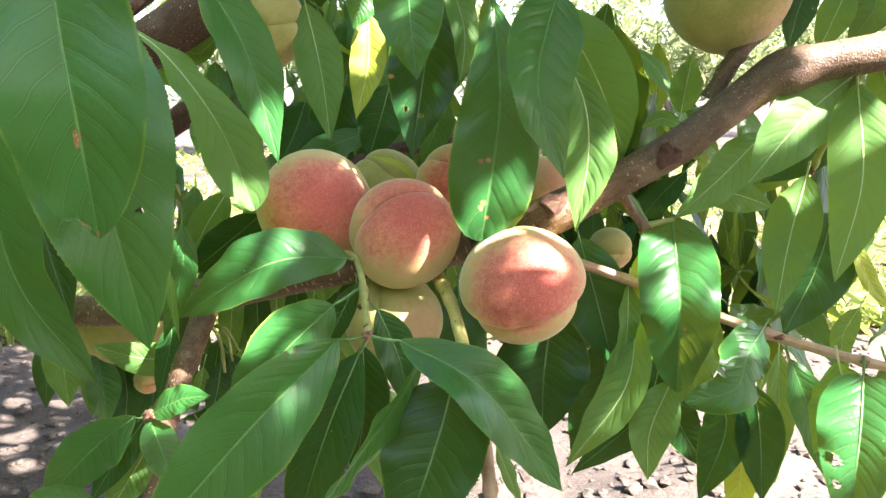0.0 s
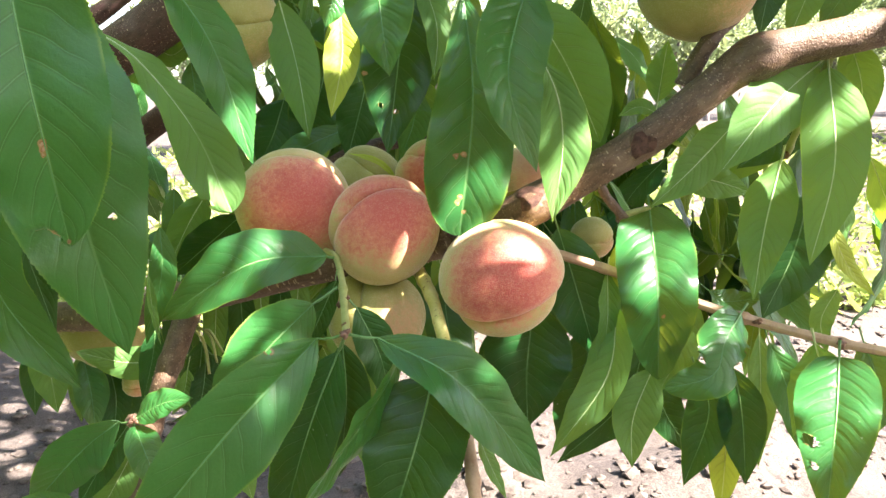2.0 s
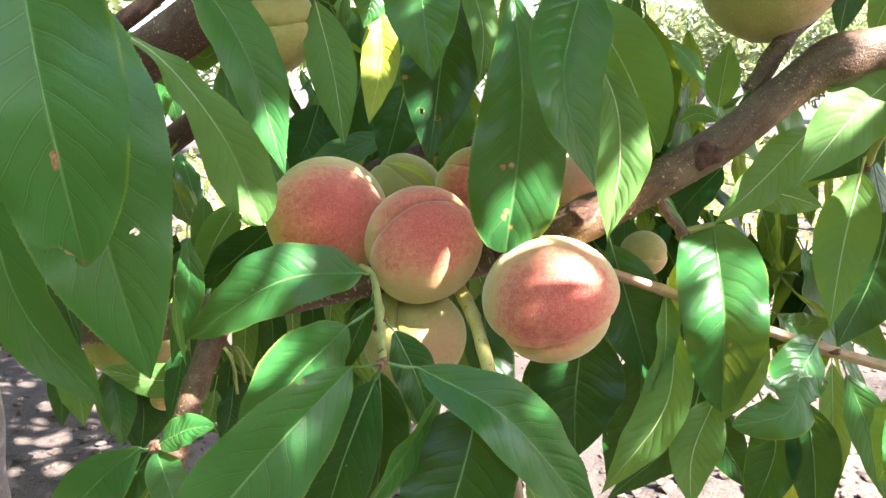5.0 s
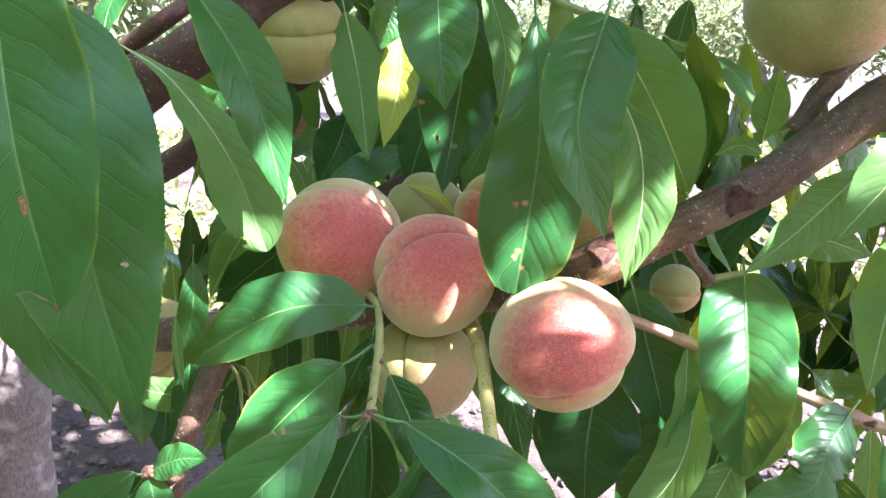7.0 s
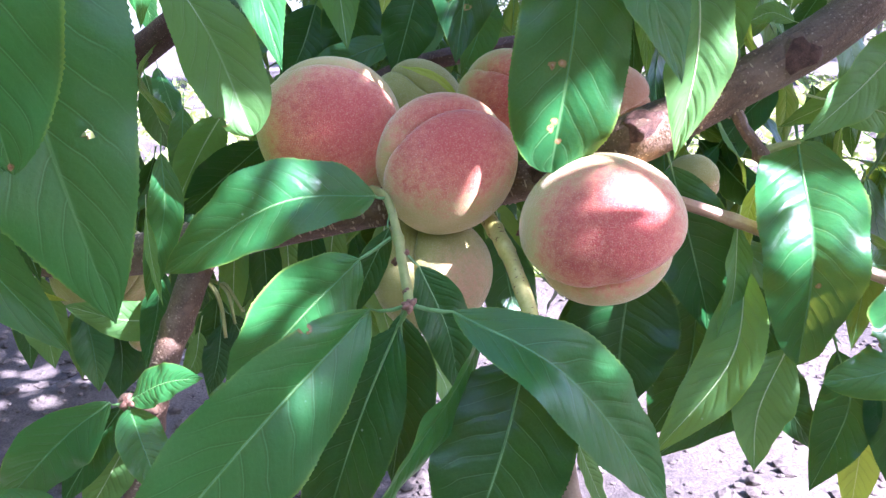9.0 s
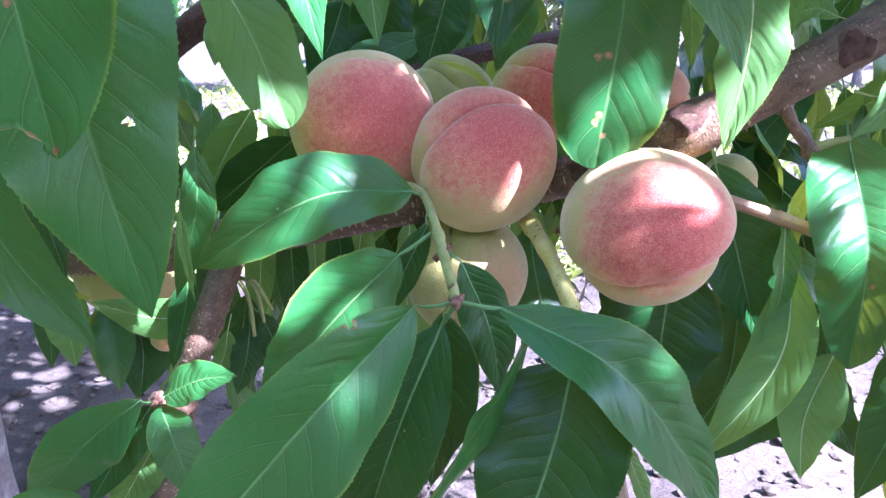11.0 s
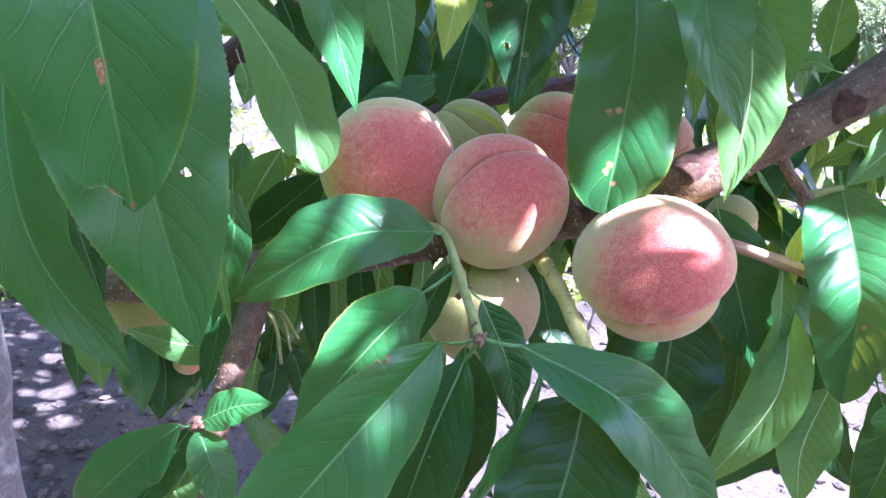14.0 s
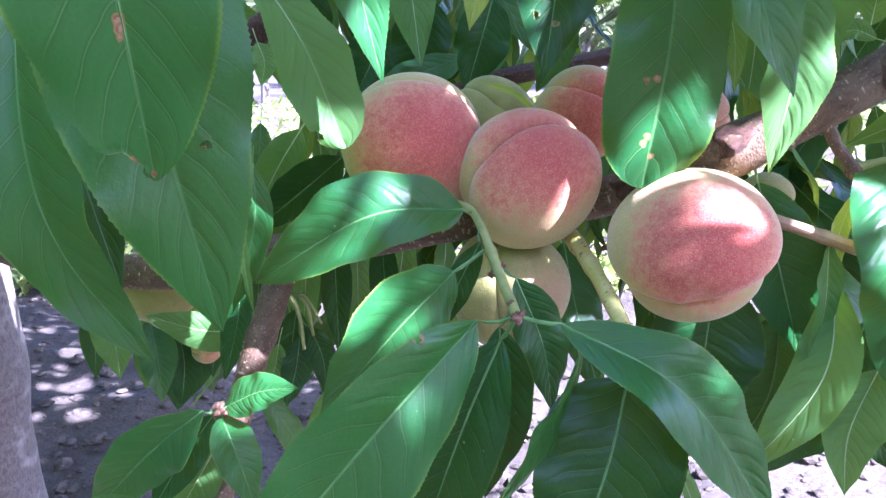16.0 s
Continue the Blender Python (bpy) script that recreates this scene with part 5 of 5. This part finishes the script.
def far_tree(x, y, height, seed):
    """An orchard tree, far off or added unseen near by: forked trunk, limbs and an uneven open crown."""
    rng = np.random.default_rng(seed)
    ob = tagged(new("orchard_tree"), "sunlit orchard tree with a loose crown, haze in its pale green", "tree", "distant orchard trees")
    ob.location = (x, y, 0)
    bpy.context.view_layer.update()
    fork = height * 0.28
    branch("trunk", [(x, y, -0.1, 0.11), (x + 0.03, y, fork * 0.6, 0.09), (x, y + 0.02, fork, 0.085), (x + 0.1, y, fork * 1.5, 0.06)], BARK_TRUNK, ob, rings=14, sides=9, seed=seed)
    clumps = []
    for k in range(7):
        a, lean = k * 0.9 + rng.uniform(0, 0.5), rng.uniform(0.25, 0.5) * height
        end = np.array([x + math.cos(a) * lean, y + math.sin(a) * lean, height * rng.uniform(0.6, 0.95)])
        branch("limb", [(x, y, fork * 0.9, 0.06), (*(np.array([x, y, fork]) * 0.5 + end * 0.5 + np.array([0, 0, 0.15])), 0.04), (*end, 0.012)], BARK_TRUNK, ob, rings=10, sides=7, seed=seed + k)
        for s in (0.5, 0.75, 1.0, 1.1):
            clumps.append(np.array([x, y, fork]) * (1 - s) + end * s + rng.normal(0, 0.12, 3) * height * 0.5)
    points = []
    for c in clumps:
        points.append(c + rng.normal(0, 1, (130, 3)) * height * np.array([0.085, 0.085, 0.07]))
    p = np.vstack(points)
    p = p[p[:, 2] > height * 0.12]
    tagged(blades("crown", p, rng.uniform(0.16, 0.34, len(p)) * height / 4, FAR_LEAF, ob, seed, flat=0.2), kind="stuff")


# from (-6.0, -4.2) on: unseen trees, added to block sky and ground bounce
for k, (x, y, h) in enumerate(((-9.5, 15, 3.6), (-5.2, 17, 3.8), (-1.4, 19, 3.5), (2.2, 17, 3.6), (5.2, 16.5, 3.9), (8.3, 16, 3.3), (11.5, 15, 3.8), (15, 16, 3.6), (-14, 18, 3.8), (4.0, 24, 4.2), (9.5, 25, 4.3), (-4, 26, 4.2), (0, 28, 4.4), (14, 25, 4.4), (19, 24, 4.2), (-6.0, -4.2, 3.3), (-2.6, -4.6, 3.2), (0.6, -5.0, 3.2), (-5.6, -0.6, 3.3), (4.6, -6.5, 3.3), (2.5, -1.7, 2.8), (0.3, -3.0, 2.9), (-2.6, -1.9, 2.8), (-3.6, 1.4, 3.0), (-3.3, 4.4, 3.1))):
    far_tree(x, y, h, 100 + k)
